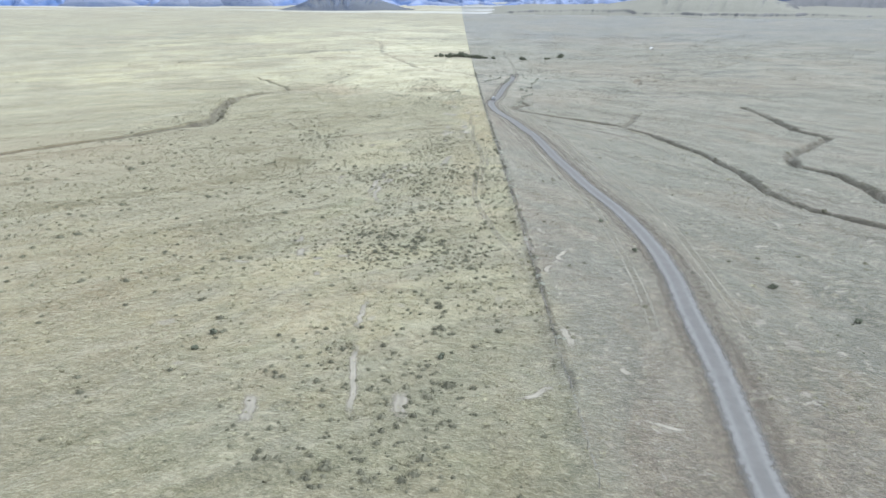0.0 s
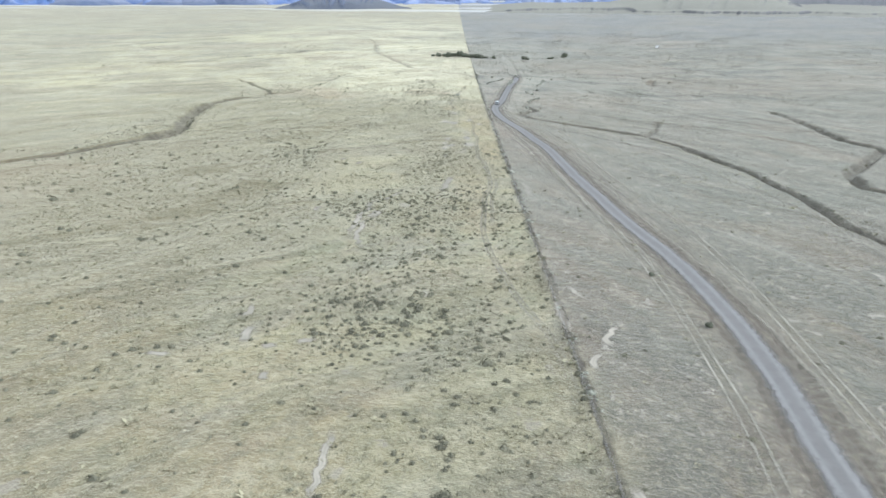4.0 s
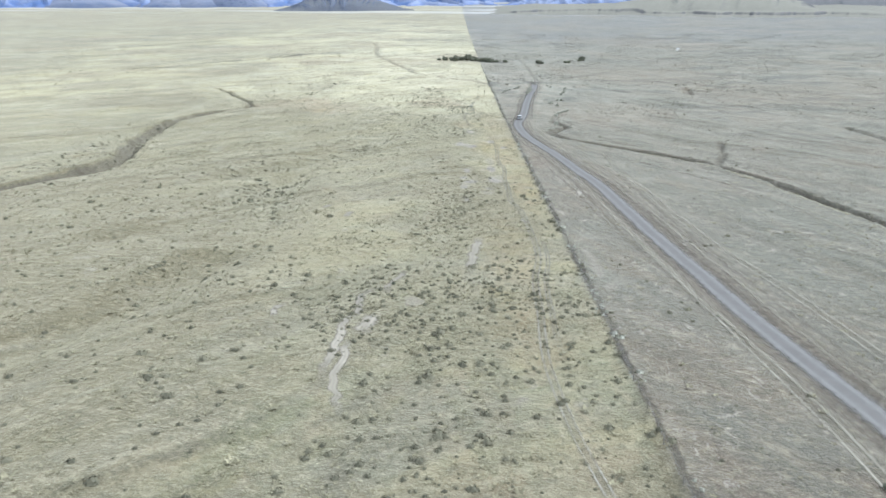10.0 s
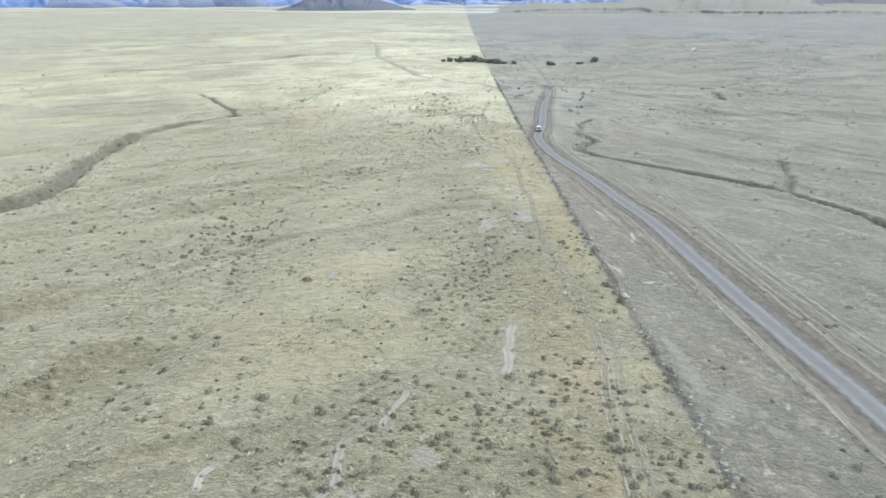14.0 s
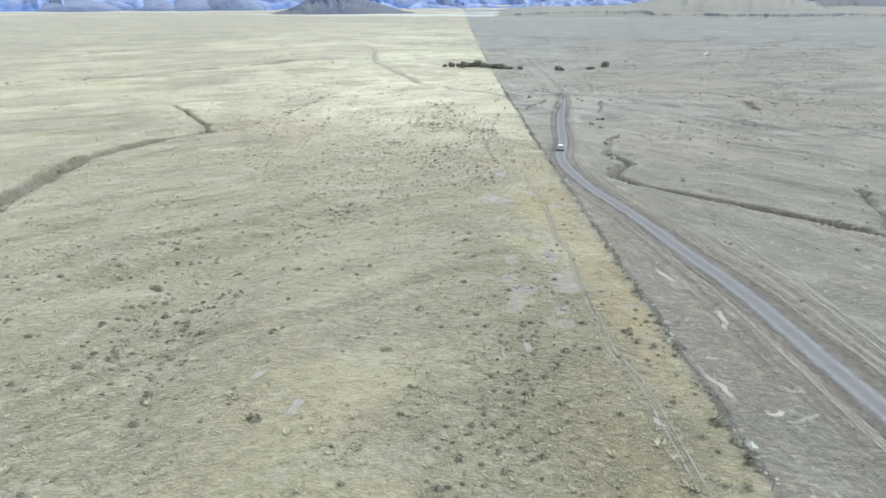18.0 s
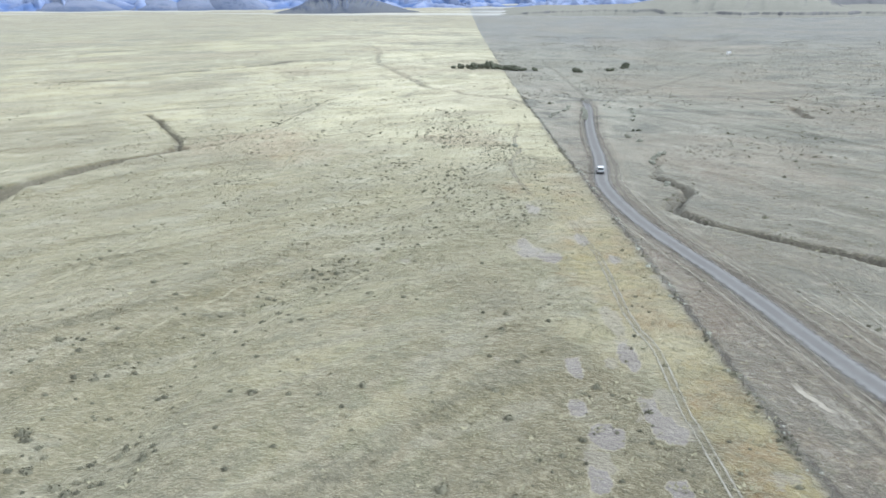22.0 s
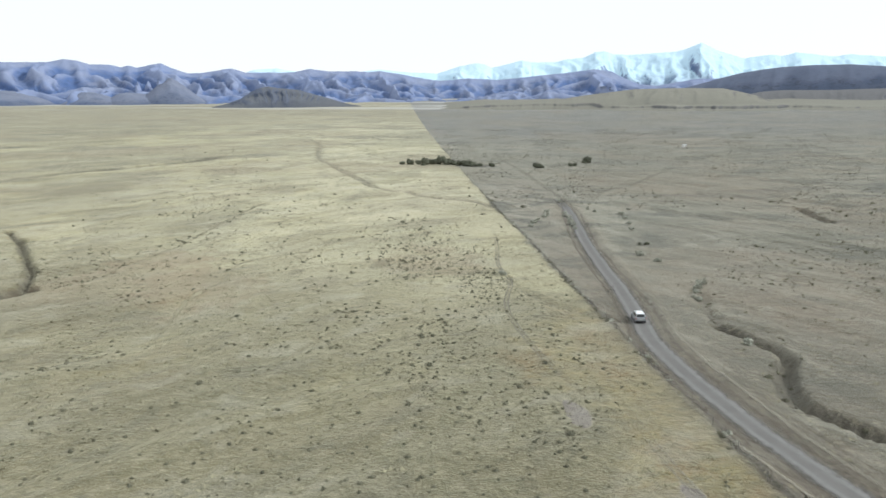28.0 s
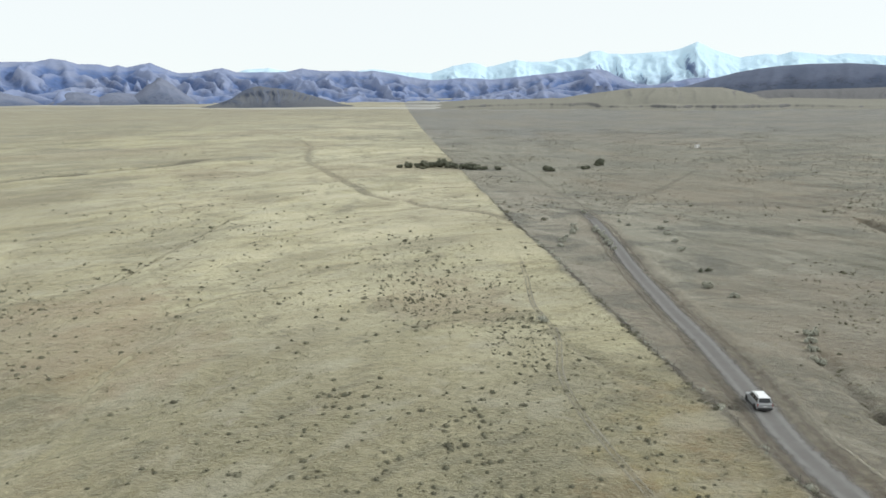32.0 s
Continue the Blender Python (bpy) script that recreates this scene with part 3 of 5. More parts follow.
tan = k.noise(0.011, 3, 0.56, at=along(0.4), distort=0.6)
col = k.mix(k.math("MULTIPLY", k.math("MULTIPLY", k.step(tan, 0.50, 0.60), k.step(sy, 420, 700)), 0.40), col, (0.215, 0.168, 0.118))
ledge = k.math("ABSOLUTE", k.math("SUBTRACT", k.noise(0.0085, 5, 0.62, at=k.scaled((0.22, 1.0, 1.0)), distort=0.5), 0.5))
ledge_f = k.math("MULTIPLY", k.math("SUBTRACT", 1.0, k.step(ledge, 0.008, 0.036)), k.math("MULTIPLY", k.step(sy, 620, 950), k.step(clump, 0.40, 0.56)))
col = k.mix(k.math("MULTIPLY", ledge_f, 0.80), col, (0.088, 0.090, 0.092))
# dark scrub lines and pale bare breaks on the grey side
thicket = k.noise(0.045, 6, 0.66, at=k.scaled((0.45, 1.0, 1.0)), distort=0.7)
grey_far = k.math("MULTIPLY", k.math("SUBTRACT", 1.0, k.attr("left")), k.step(sy, 260, 560))
col = k.mix(k.math("MULTIPLY", k.math("MULTIPLY", k.step(thicket, 0.535, 0.58), grey_far), 0.75), col, (0.072, 0.070, 0.062))
col = k.mix(k.math("MULTIPLY", k.math("MULTIPLY", k.step(k.math("SUBTRACT", 1.0, thicket), 0.54, 0.60), grey_far), 0.50), col, (0.262, 0.228, 0.182))
# thin dry channels that branch over the far plain
chan = k.math("ABSOLUTE", k.math("SUBTRACT", k.noise(0.017, 3, 0.56, at=slope_far, distort=0.8), 0.5))
chan_f = k.math("MULTIPLY", k.math("SUBTRACT", 1.0, k.step(chan, 0.004, 0.016)), k.math("MULTIPLY", k.step(sy, 380, 700), k.step(clump, 0.42, 0.56)))
col = k.mix(k.math("MULTIPLY", chan_f, 0.62), col, (0.105, 0.102, 0.085))
# rosy worn turf, in large soft patches
col = k.mix(k.math("MULTIPLY", k.attr("rose"), k.math("ADD", 0.30, k.math("MULTIPLY", k.step(mid, 0.40, 0.60), 0.35))), col, (0.232, 0.168, 0.112))
# long soft swells of darker and lighter turf
swell = k.noise(0.0085, 4, 0.58, at=along(0.6), distort=0.5)
col = k.mix(k.math("MULTIPLY", k.math("MULTIPLY", k.step(swell, 0.50, 0.60), k.step(sy, 300, 520)), 0.30), col, (0.130, 0.122, 0.092))
# bare clay pans with a crumbled pale rim
col = k.mix(k.math("MULTIPLY", rim_f, 0.35), col, (0.34, 0.31, 0.24))
col = k.mix(k.math("MULTIPLY", mud_f, 0.5), col, k.mix(k.step(tuft, 0.40, 0.62), (0.195, 0.175, 0.148), (0.245, 0.220, 0.185)))
pan_v = k.math("ADD", k.attr("pan"), k.math("MULTIPLY", k.math("SUBTRACT", k.noise(0.6, 5, 0.66, distort=0.6), 0.5), 1.1))
col = k.mix(k.math("MULTIPLY", k.step(pan_v, 0.34, 0.42), 0.60), col, (0.36, 0.325, 0.24))
col = k.mix(k.math("MULTIPLY", k.step(pan_v, 0.46, 0.54), 0.88), col, k.mix(k.step(clump, 0.38, 0.62), (0.196, 0.174, 0.166), (0.228, 0.206, 0.196)))
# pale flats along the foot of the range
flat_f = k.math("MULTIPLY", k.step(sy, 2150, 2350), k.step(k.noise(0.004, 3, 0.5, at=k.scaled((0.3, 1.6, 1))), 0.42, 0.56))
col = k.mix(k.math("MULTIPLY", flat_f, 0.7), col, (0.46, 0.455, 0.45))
col = k.mix(0.17, col, (0.03, 0.028, 0.022))
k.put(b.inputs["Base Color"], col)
b.inputs["Roughness"].default_value = 0.95
b.inputs["Specular IOR Level"].default_value = 0.1
b.inputs["Sheen Roughness"].default_value = 0.33
k.put(b.inputs["Sheen Weight"], k.math("ADD", 0.30, k.math("MULTIPLY", k.attr("left"), 0.10)))
k.put(b.inputs["Sheen Tint"], k.mix(k.attr("left"), (0.97, 0.96, 0.84), (1.0, 0.95, 0.72)))
k.put(b.inputs["Normal"], k.bump(k.math("ADD", fine, k.math("ADD", k.math("MULTIPLY", tuft, 2.0), k.math("MULTIPLY", clump, 3.0))), 0.65, 0.30))
ground_me.materials.append(mat_ground)
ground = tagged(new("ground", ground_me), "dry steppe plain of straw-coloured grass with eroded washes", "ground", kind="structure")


# ---------------------------------------------------------------- road and wheel tracks
def ribbon(name, line, half, mat, lift, across=9, step=1.0, wander=0.0):
    """A strip that lies on the ground along a line; carries its own across (-1 to 1) and along values."""
    line = np.asarray(line)
    seg = np.r_[0, np.cumsum(np.hypot(*np.diff(line, axis=0).T))]
    s = np.arange(0, seg[-1], step)
    x, y = np.interp(s, seg, line[:, 0]), np.interp(s, seg, line[:, 1])
    x = x + wander * (vnoise(s / 3.0, s * 0 + y[0], 131) + 0.6 * vnoise(s / 1.3, s * 0 + y[0], 133) - 0.8)
    dx, dy = np.gradient(x), np.gradient(y)
    n = np.hypot(dx, dy)
    px, py = dy / n, -dx / n
    a = np.linspace(-1, 1, across)
    X, Y = x[:, None] + px[:, None] * a * half, y[:, None] + py[:, None] * a * half
    me = grid_mesh(name, X, Y, height(X, Y) + lift)
    add_attr(me, "across", np.broadcast_to(a, X.shape))
    add_attr(me, "along", np.broadcast_to(s[:, None], X.shape))
    add_attr(me, "ends", np.broadcast_to(np.minimum(smooth(0, min(45, 0.3 * s[-1]), s), 1 - smooth(s[-1] - min(45, 0.3 * s[-1]), s[-1], s))[:, None], X.shape))
    me.materials.append(mat)
    return new(name, me)


def strip_material(name, bed, rut, crown, ruts, edge, opacity, wear=0.6, rag=0.8, twin=0.0, broken=0.0, grit=0.9):
    """Worn strip: bed colour, darker or paler wheel lines at +-ruts, ragged see-through edges."""
    m, nt, b, out = material(name)
    k = Net(nt)
    acr = k.attr("across")
    side = k.math("ABSOLUTE", acr)
    n1, n2 = k.noise(0.5, 4, 0.6), k.noise(2.2, 4, 0.65)
    c = k.mix(k.step(n1, 0.35, 0.65), bed, tuple(v * 0.84 for v in bed))
    rl = k.math("SUBTRACT", 1.0, k.step(k.math("ABSOLUTE", k.math("SUBTRACT", side, ruts)), 0.05, 0.24))
    c = k.mix(k.math("MULTIPLY", rl, k.step(n1, 0.2, 0.6)), c, rut)
    mid_f = k.math("SUBTRACT", 1.0, k.step(side, 0.05, 0.25))
    c = k.mix(k.math("MULTIPLY", mid_f, wear), c, crown)
    c = k.mix(k.math("MULTIPLY", k.step(n2, 0.55, 0.75), 0.35), c, tuple(v * 0.62 for v in bed))
    k.put(b.inputs["Base Color"], c)
    b.inputs["Roughness"].default_value = 0.9
    b.inputs["Specular IOR Level"].default_value = 0.15
    k.put(b.inputs["Normal"], k.bump(n2, 0.5, 0.08))
    ragged = k.math("ADD", side, k.math("MULTIPLY", k.math("SUBTRACT", k.noise(grit, 5, 0.65), 0.5), rag))
    alpha = k.math("MULTIPLY", k.math("SUBTRACT", 1.0, k.step(ragged, edge, 1.0)), k.math("MULTIPLY", k.attr("ends"), opacity))
    if twin:
        alpha = k.math("MULTIPLY", alpha, k.math("ADD", 1.0 - twin, k.math("MULTIPLY", rl, twin)))
    if broken:
        alpha = k.math("MULTIPLY", alpha, k.math("ADD", 1.0 - broken, k.math("MULTIPLY", k.step(k.noise(0.11, 4, 0.6), 0.42, 0.60), broken)))
    k.put(b.inputs["Alpha"], alpha)
    return m


mat_road = strip_material("gravel_road", (0.184, 0.179, 0.172), (0.220, 0.215, 0.208), (0.158, 0.150, 0.142), 0.45, 0.40, 0.88, 0.6, 0.8)
mat_verge = strip_material("scraped_verge", (0.160, 0.136, 0.112), (0.195, 0.170, 0.142), (0.152, 0.130, 0.107), 0.75, 0.2, 0.34, 0.6, 1.6)
mat_track = strip_material("wheel_track", (0.25, 0.232, 0.185), (0.33, 0.31, 0.255), (0.23, 0.212, 0.155), 0.55, 0.45, 0.85, 0.6, 1.0, 0.70, 0.40)
mat_path = strip_material("stock_path", (0.36, 0.33, 0.225), (0.39, 0.36, 0.25), (0.37, 0.34, 0.235), 0.3, 0.10, 0.66, 0.6, 2.0, 0.0, 0.62)
tagged(ribbon("verge", ROAD[ROAD[:, 1] < 590], 5.6, mat_verge, 0.05, 11), "scraped brown earth verge beside the gravel road", "verge", kind="structure")
tagged(ribbon("road", ROAD[ROAD[:, 1] < 580], 2.45, mat_road, 0.10, 9), "grey gravel road with two worn wheel lines", "road", kind="structure")
for line, half in ((curve_through([(14.3, 95), (13.7, 117.5), (13.1, 125.5), (11.5, 133.7), (9.6, 143.7), (7.1, 159.5), (6.3, 175), (7.1, 190.3), (7.6, 201), (9.4, 213.7), (9.5, 230), (8.9, 245), (7.5, 251), (7.7, 262.7), (7.6, 274.6), (8.4, 288.6), (7.2, 299), (8, 321), (6.8, 345), (6.7, 366)], 3), 0.75),
                   (curve_through([(8.4, 172), (8.3, 182), (8.6, 191), (9.2, 201), (10.9, 213), (10.8, 229)], 3), 0.5),
                   (curve_through([(6.7, 345), (1, 368), (-1, 398), (3, 422), (3, 442), (6, 468), (8, 500)], 3), 0.65),
                   (curve_through([(34, 347), (39.2, 317), (52, 302), (61, 288), (68, 264), (71.7, 248), (76, 215), (80, 186), (90, 140), (108, 105)], 3), 1.0),
                   (curve_through([(39, 322), (57, 294), (69, 275), (76, 264)], 3), 1.3),
                   (curve_through([(45, 340), (40, 310), (40, 270), (42, 230), (46, 190), (47, 150), (44, 110), (40, 70)], 3), 1.3),
                   (curve_through([(22, 345), (25, 300), (27.5, 262), (29, 225), (31, 190), (33, 150), (31, 110), (26, 70)], 3), 1.2),
                   (curve_through([(43, 530), (46.5, 575), (49, 640), (51, 720), (50, 800)], 3), 1.7),
                   (curve_through([(50, 556), (58, 569), (70, 598), (84, 618), (99, 640), (137, 706), (160, 740)], 3), 1.5)):
    tagged(ribbon("wheel_track", line, half, mat_track, 0.05, 9), "faint earth wheel tracks through dry grass", "track", group="wheel tracks", kind="structure")
mat_furrow = strip_material("dark_furrow", (0.105, 0.095, 0.08), (0.09, 0.08, 0.066), (0.12, 0.108, 0.09), 0.3, 0.2, 0.75, 0.5, 1.6, 0.0, 0.6)
mat_rut = strip_material("brown_rut", (0.155, 0.135, 0.112), (0.142, 0.122, 0.100), (0.165, 0.145, 0.118), 0.3, 0.1, 0.24, 0.5, 1.8)
tagged(ribbon("fence_furrow", [(FENCE_X + 0.5, 58), (FENCE_X + 0.6, 300), (FENCE_X + 0.5, 600)], 0.75, mat_furrow, 0.05, 9, 1.0, 0.5), "dark bare furrow along the foot of the wire fence", "furrow", kind="structure")
mat_berm = strip_material("pale_berm", (0.31, 0.288, 0.235), (0.33, 0.305, 0.25), (0.30, 0.28, 0.225), 0.3, 0.15, 0.55, 0.5, 1.7)
road_run = np.gradient(ROAD, axis=0)
road_run /= np.hypot(road_run[:, 0], road_run[:, 1])[:, None]
road_side = np.stack([road_run[:, 1], -road_run[:, 0]], -1)
for off, y0, y1, half, mat in ((3.1, 40, 560, 0.55, mat_rut), (-3.2, 60, 540, 0.5, mat_rut), (4.1, 80, 420, 0.4, mat_berm), (-4.2, 150, 380, 0.4, mat_berm), (5.6, 150, 400, 0.6, mat_rut), (7.4, 190, 340, 0.55, mat_rut),
                               (6.6, 190, 340, 0.35, mat_berm), (-5.6, 180, 350, 0.6, mat_rut), (-7.2, 210, 330, 0.5, mat_rut), (9.5, 210, 330, 0.5, mat_berm)):
    near_y = (ROAD[:, 1] > y0) & (ROAD[:, 1] < y1)
    shift = off + 0.5 * np.sin(ROAD[near_y, 1:2] / 23 + off)
    tagged(ribbon("wheel_track", ROAD[near_y] + shift * road_side[near_y], half, mat, 0.06, 7, 1.0, 0.5), "worn earth rut running beside the gravel road" if mat is mat_rut else "low pale berm scraped up beside the gravel road",
           "track", group="wheel tracks", kind="structure")
mat_bare = strip_material("bare_clay", (0.335, 0.305, 0.25), (0.36, 0.33, 0.27), (0.31, 0.285, 0.235), 0.3, 0.30, 0.92, 0.5, 1.5, 0.0, 0.25, 0.9)
BARE = [([(-15.1, 198.4), (-16.8, 192.8), (-16.9, 187.9), (-17.7, 184.7), (-17.9, 180.6), (-18.2, 177.4), (-18.3, 171.9), (-18, 164)], 0.62), ([(-11.4, 205), (-12.5, 200.4), (-13.8, 195.3), (-14.5, 192.3)], 0.5),
        ([(-14.4, 186.2), (-15.4, 182.5), (-16, 178.6)], 1.1), ([(-26.6, 190), (-27.6, 187.5), (-27.4, 185.3), (-28.4, 184.6)], 0.5), ([(0.4, 224.4), (-0.6, 219), (-1.6, 209), (-1.7, 202)], 0.8),
        ([(-16.6, 123.9), (-19.3, 122.3)], 0.7), ([(-20.6, 122.2), (-23.2, 120.5)], 0.7), ([(-27.2, 134.6), (-27.1, 130.9), (-29.5, 130)], 0.5), ([(-25.4, 128.2), (-25.9, 125.4), (-25, 121.4)], 0.7),
        ([(-32.4, 118), (-35.7, 118.4)], 0.5), ([(-20.8, 115), (-20.4, 112)], 0.5), ([(15.8, 145), (15.7, 138.2), (15.9, 132.6), (15.6, 126)], 0.7), ([(22.6, 131), (20.5, 127.4), (20.6, 122.5)], 0.5)]
BARE += [([(19.9, 122.1), (17.5, 120.8), (17.1, 118.4), (18.3, 117.2)], 0.5), ([(17.7, 145.5), (19.9, 138.4)], 0.5), ([(-11.3, 88.4), (-10.4, 81.7), (-9.3, 75.9), (-9.1, 71.8), (-8.4, 66)], 0.42),
         ([(-10.7, 103), (-11, 96.3), (-10.8, 89.9)], 0.4), ([(-3.9, 75), (-3.7, 72.2), (-4.1, 68)], 0.9), ([(-20.6, 73.4), (-19.9, 70.1), (-19.7, 67.4), (-18.8, 65)], 0.7), ([(13.3, 78.4), (10.7, 74.8), (8.5, 74)], 0.5),
         ([(16.2, 95.8), (17.2, 90.9), (17.3, 87)], 0.6), ([(21.9, 82.8), (22.8, 79.8)], 0.5), ([(22.3, 70.1), (24.2, 68.7), (25.8, 67.7)], 0.4), ([(-30.2, 245), (-31, 241.3)], 0.6)]
BARE += [([(-25.2, 238.5), (-25.4, 234.9), (-26.2, 233.8)], 0.7), ([(-2.7, 255.6), (-1.9, 252), (-2.4, 249.2)], 0.6), ([(15.9, 255.3), (15.7, 249.8), (16.8, 245), (17.5, 241.8), (17, 239.4), (17.6, 238.4)], 0.45),
         ([(20.8, 284), (21.2, 278), (23.8, 275)], 0.5), ([(24.7, 267.4), (23.7, 262), (22.8, 257.4)], 0.5), ([(21.7, 239.6), (20.2, 238), (19.2, 239.3)], 0.4), ([(8.6, 237), (9.2, 234)], 0.4), ([(-16.6, 179), (-17, 167), (-15, 159.5)], 0.5)]
for row, half in BARE:
    line = curve_through(row, 1.0)
    tagged(ribbon("bare_strip", line, 1.35 * half, mat_bare, 0.045, 11, 0.4, 0.9), "narrow ragged strip of bare pale clay", "bare soil", group="bare strips", kind="structure")
STOCK = [([(-78, 147), (-66, 156), (-60, 160.5), (-55, 167), (-49, 179), (-44, 203)], 0.95), ([(-54, 277), (-46, 298), (-39, 314), (-25, 342)], 0.28), ([(-61, 429), (-52, 447), (-35, 456), (-24, 465)], 0.4),
         ([(-30.4, 356.6), (-25.8, 362.3), (-18.9, 366.9)], 0.4), ([(-92, 279), (-84, 288), (-77.4, 294.7), (-65.8, 302.6), (-58, 312)], 0.4)]
# the trodden rims run on the right-hand side of the draws
for pts, deep, w in SWALES[:6]:
    run = np.gradient(np.array(pts), axis=0)
    run /= np.hypot(run[:, 0], run[:, 1])[:, None]
    STOCK.append(((np.array(pts) + 0.32 * w * np.stack([run[:, 1], -run[:, 0]], -1)), 0.48))
for pts in (GULLY_L[4:], GULLY_R[9:17]):
    run = np.gradient(np.array(pts, float), axis=0)
    run /= np.hypot(run[:, 0], run[:, 1])[:, None]
    turn = 1 if pts[0][1] < pts[-1][1] else -1
    STOCK.append((np.array(pts) + turn * (4.2 if turn > 0 else -3.2) * np.stack([run[:, 1], -run[:, 0]], -1), 0.6))
for row, half in STOCK:
    line = curve_through(row, 3)
    tagged(ribbon("stock_path", line, 1.5 * half, mat_path, 0.05, 7, 1.0, 0.6), "thin pale trodden path on the steppe", "path", group="stock paths", kind="structure")
# ---------------------------------------------------------------- hills and mountains
HUB = (-21.0, 314.0)


def polar_land(name, az0, az1, r0, r1, na, nr, zfunc, mat, label, category, spread=1.0):
    az = np.linspace(az0, az1, na)
    r = r0 + (r1 - r0) * np.linspace(0, 1, nr) ** spread
    A, R = np.meshgrid(az, r)
    X, Y = HUB[0] + R * np.sin(np.radians(A)), HUB[1] + R * np.cos(np.radians(A))
    Z = zfunc(A, R, X, Y)
    me = grid_mesh(name, X, Y, Z)
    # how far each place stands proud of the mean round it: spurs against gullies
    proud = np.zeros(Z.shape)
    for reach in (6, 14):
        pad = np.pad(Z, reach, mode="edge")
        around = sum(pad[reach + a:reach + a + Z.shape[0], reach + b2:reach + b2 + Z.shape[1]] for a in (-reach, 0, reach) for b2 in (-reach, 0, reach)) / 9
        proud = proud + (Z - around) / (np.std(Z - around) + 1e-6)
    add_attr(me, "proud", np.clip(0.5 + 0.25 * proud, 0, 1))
    me.materials.append(mat)
    return tagged(new(name, me), label, category, kind="structure")


def ridged(x, y, seed, octaves=4):
    total, amp, norm = 0.0, 1.0, 0.0
    for q in range(octaves):
        total = total + amp * (1 - abs(2 * vnoise(x * 2 ** q + 5 * q, y * 2 ** q, seed + q) - 1))
        norm += amp
        amp *= 0.5
    return total / norm


def rock_land(name, low, high, streak_c, scale, veg=None, snow=None, rough_h=6.0, flat=(0.80, 0.97)):
    m, nt, b, _ = material(name)
    k = Net(nt)
    n1 = k.noise(scale, 6, 0.65)
    n2 = k.noise(scale * 7, 5, 0.65)
    px, py, pz = k.xyz()
    nx, ny, nz = k.xyz(k.normal)
    c = k.mix(k.step(n1, 0.35, 0.65), low, high)
    c = k.mix(k.math("MULTIPLY", k.step(n2, 0.48, 0.62), 0.7), c, tuple(v * 0.8 for v in streak_c))
    # relief shading painted in: spurs paled as if lit, gullies darkened
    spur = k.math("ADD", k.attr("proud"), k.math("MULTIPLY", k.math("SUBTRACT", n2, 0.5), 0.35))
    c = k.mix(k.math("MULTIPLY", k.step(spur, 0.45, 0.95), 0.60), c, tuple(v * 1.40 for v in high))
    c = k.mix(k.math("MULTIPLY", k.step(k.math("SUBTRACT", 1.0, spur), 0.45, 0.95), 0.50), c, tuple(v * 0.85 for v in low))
    if veg:
        c = k.mix(k.math("MULTIPLY", k.step(nz, flat[0], flat[1]), 0.8), c, veg)
    if snow:
        lo, hi = snow
        f = k.step(k.math("ADD", pz, k.math("MULTIPLY", k.math("SUBTRACT", n1, 0.5), 150)), lo, hi)
        f = k.math("MULTIPLY", f, k.step(k.math("ADD", nz, k.math("MULTIPLY", k.math("SUBTRACT", n2, 0.5), 0.90)), 0.50, 0.70))
        # haze tint painted into the snow: bluer and dimmer than white
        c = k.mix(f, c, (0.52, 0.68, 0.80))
    k.put(b.inputs["Base Color"], c)
    b.inputs["Roughness"].default_value = 0.95
    b.inputs["Specular IOR Level"].default_value = 0.1
    k.put(b.inputs["Normal"], k.bump(n2, 0.7, rough_h))
    return m


def skyline(a, rows):
    """Elevation in degrees along a crest, from rows of azimuth and elevation."""
    return np.interp(a, [r[0] for r in rows], [r[1] for r in rows])


FRONT_CREST = [(-60, 3.9), (-48, 4.3), (-40, 3.9), (-34, 4.2), (-30, 3.8), (-26.6, 3.9), (-24.6, 3.95), (-23.6, 4.19), (-22.7, 4.09), (-22, 3.86), (-20.7, 3.89), (-20, 3.72),
               (-19.5, 3.83), (-18.9, 3.68), (-17.4, 4.04), (-16.7, 3.72), (-15.7, 3.37), (-14.7, 3.37), (-12.5, 3.72), (-11.5, 3.42), (-8, 3.45), (-6.9, 3.72), (-5.2, 3.51),
               (-3.5, 3.55), (-2.4, 3.46), (-1.5, 3.55), (-0.5, 3.4), (0.8, 3.15), (3, 2.76), (5.2, 2.95), (7.4, 2.81), (9.5, 2.95), (11.7, 3.15), (13.2, 3.3), (14.7, 3.45),
               (15.9, 3.3), (17, 2.75), (18, 2.3), (19.3, 2.17), (20.5, 2.35), (22, 2.6), (24, 2.6), (30, 2.2), (52, 2.0)]
SNOW_CREST = [(-20, 2.9), (-12.5, 3.1), (-11.5, 3.42), (-10.7, 3.63), (-9.2, 3.73), (-8, 3.53), (-5, 3.2), (-2.4, 3.54), (-1.5, 3.64), (-0.5, 3.52), (0.8, 3.4), (1.9, 3.36), (2.8, 3.3), (3.9, 3.62),
              (4.6, 3.85), (5.8, 4.04), (6.5, 3.95), (7, 3.7), (8, 3.91), (9.3, 4.2), (10, 4.04), (11.7, 4.01), (12.5, 4.2), (13.8, 4.27), (14.7, 4.67), (15.4, 4.71), (16.1, 4.48), (17.6, 4.42),
              (19, 4.48), (20.4, 4.55), (21, 4.67), (21.6, 4.89), (22.2, 5.12), (22.8, 4.8), (23.4, 4.48), (24.1, 4.25), (25.1, 3.92), (26.8, 4.1), (27.5, 3.98), (28.4, 4.17), (30.7, 3.82),
              (31.7, 3.92), (34, 3.63), (40, 3.9), (46, 3.5), (52, 3.7)]


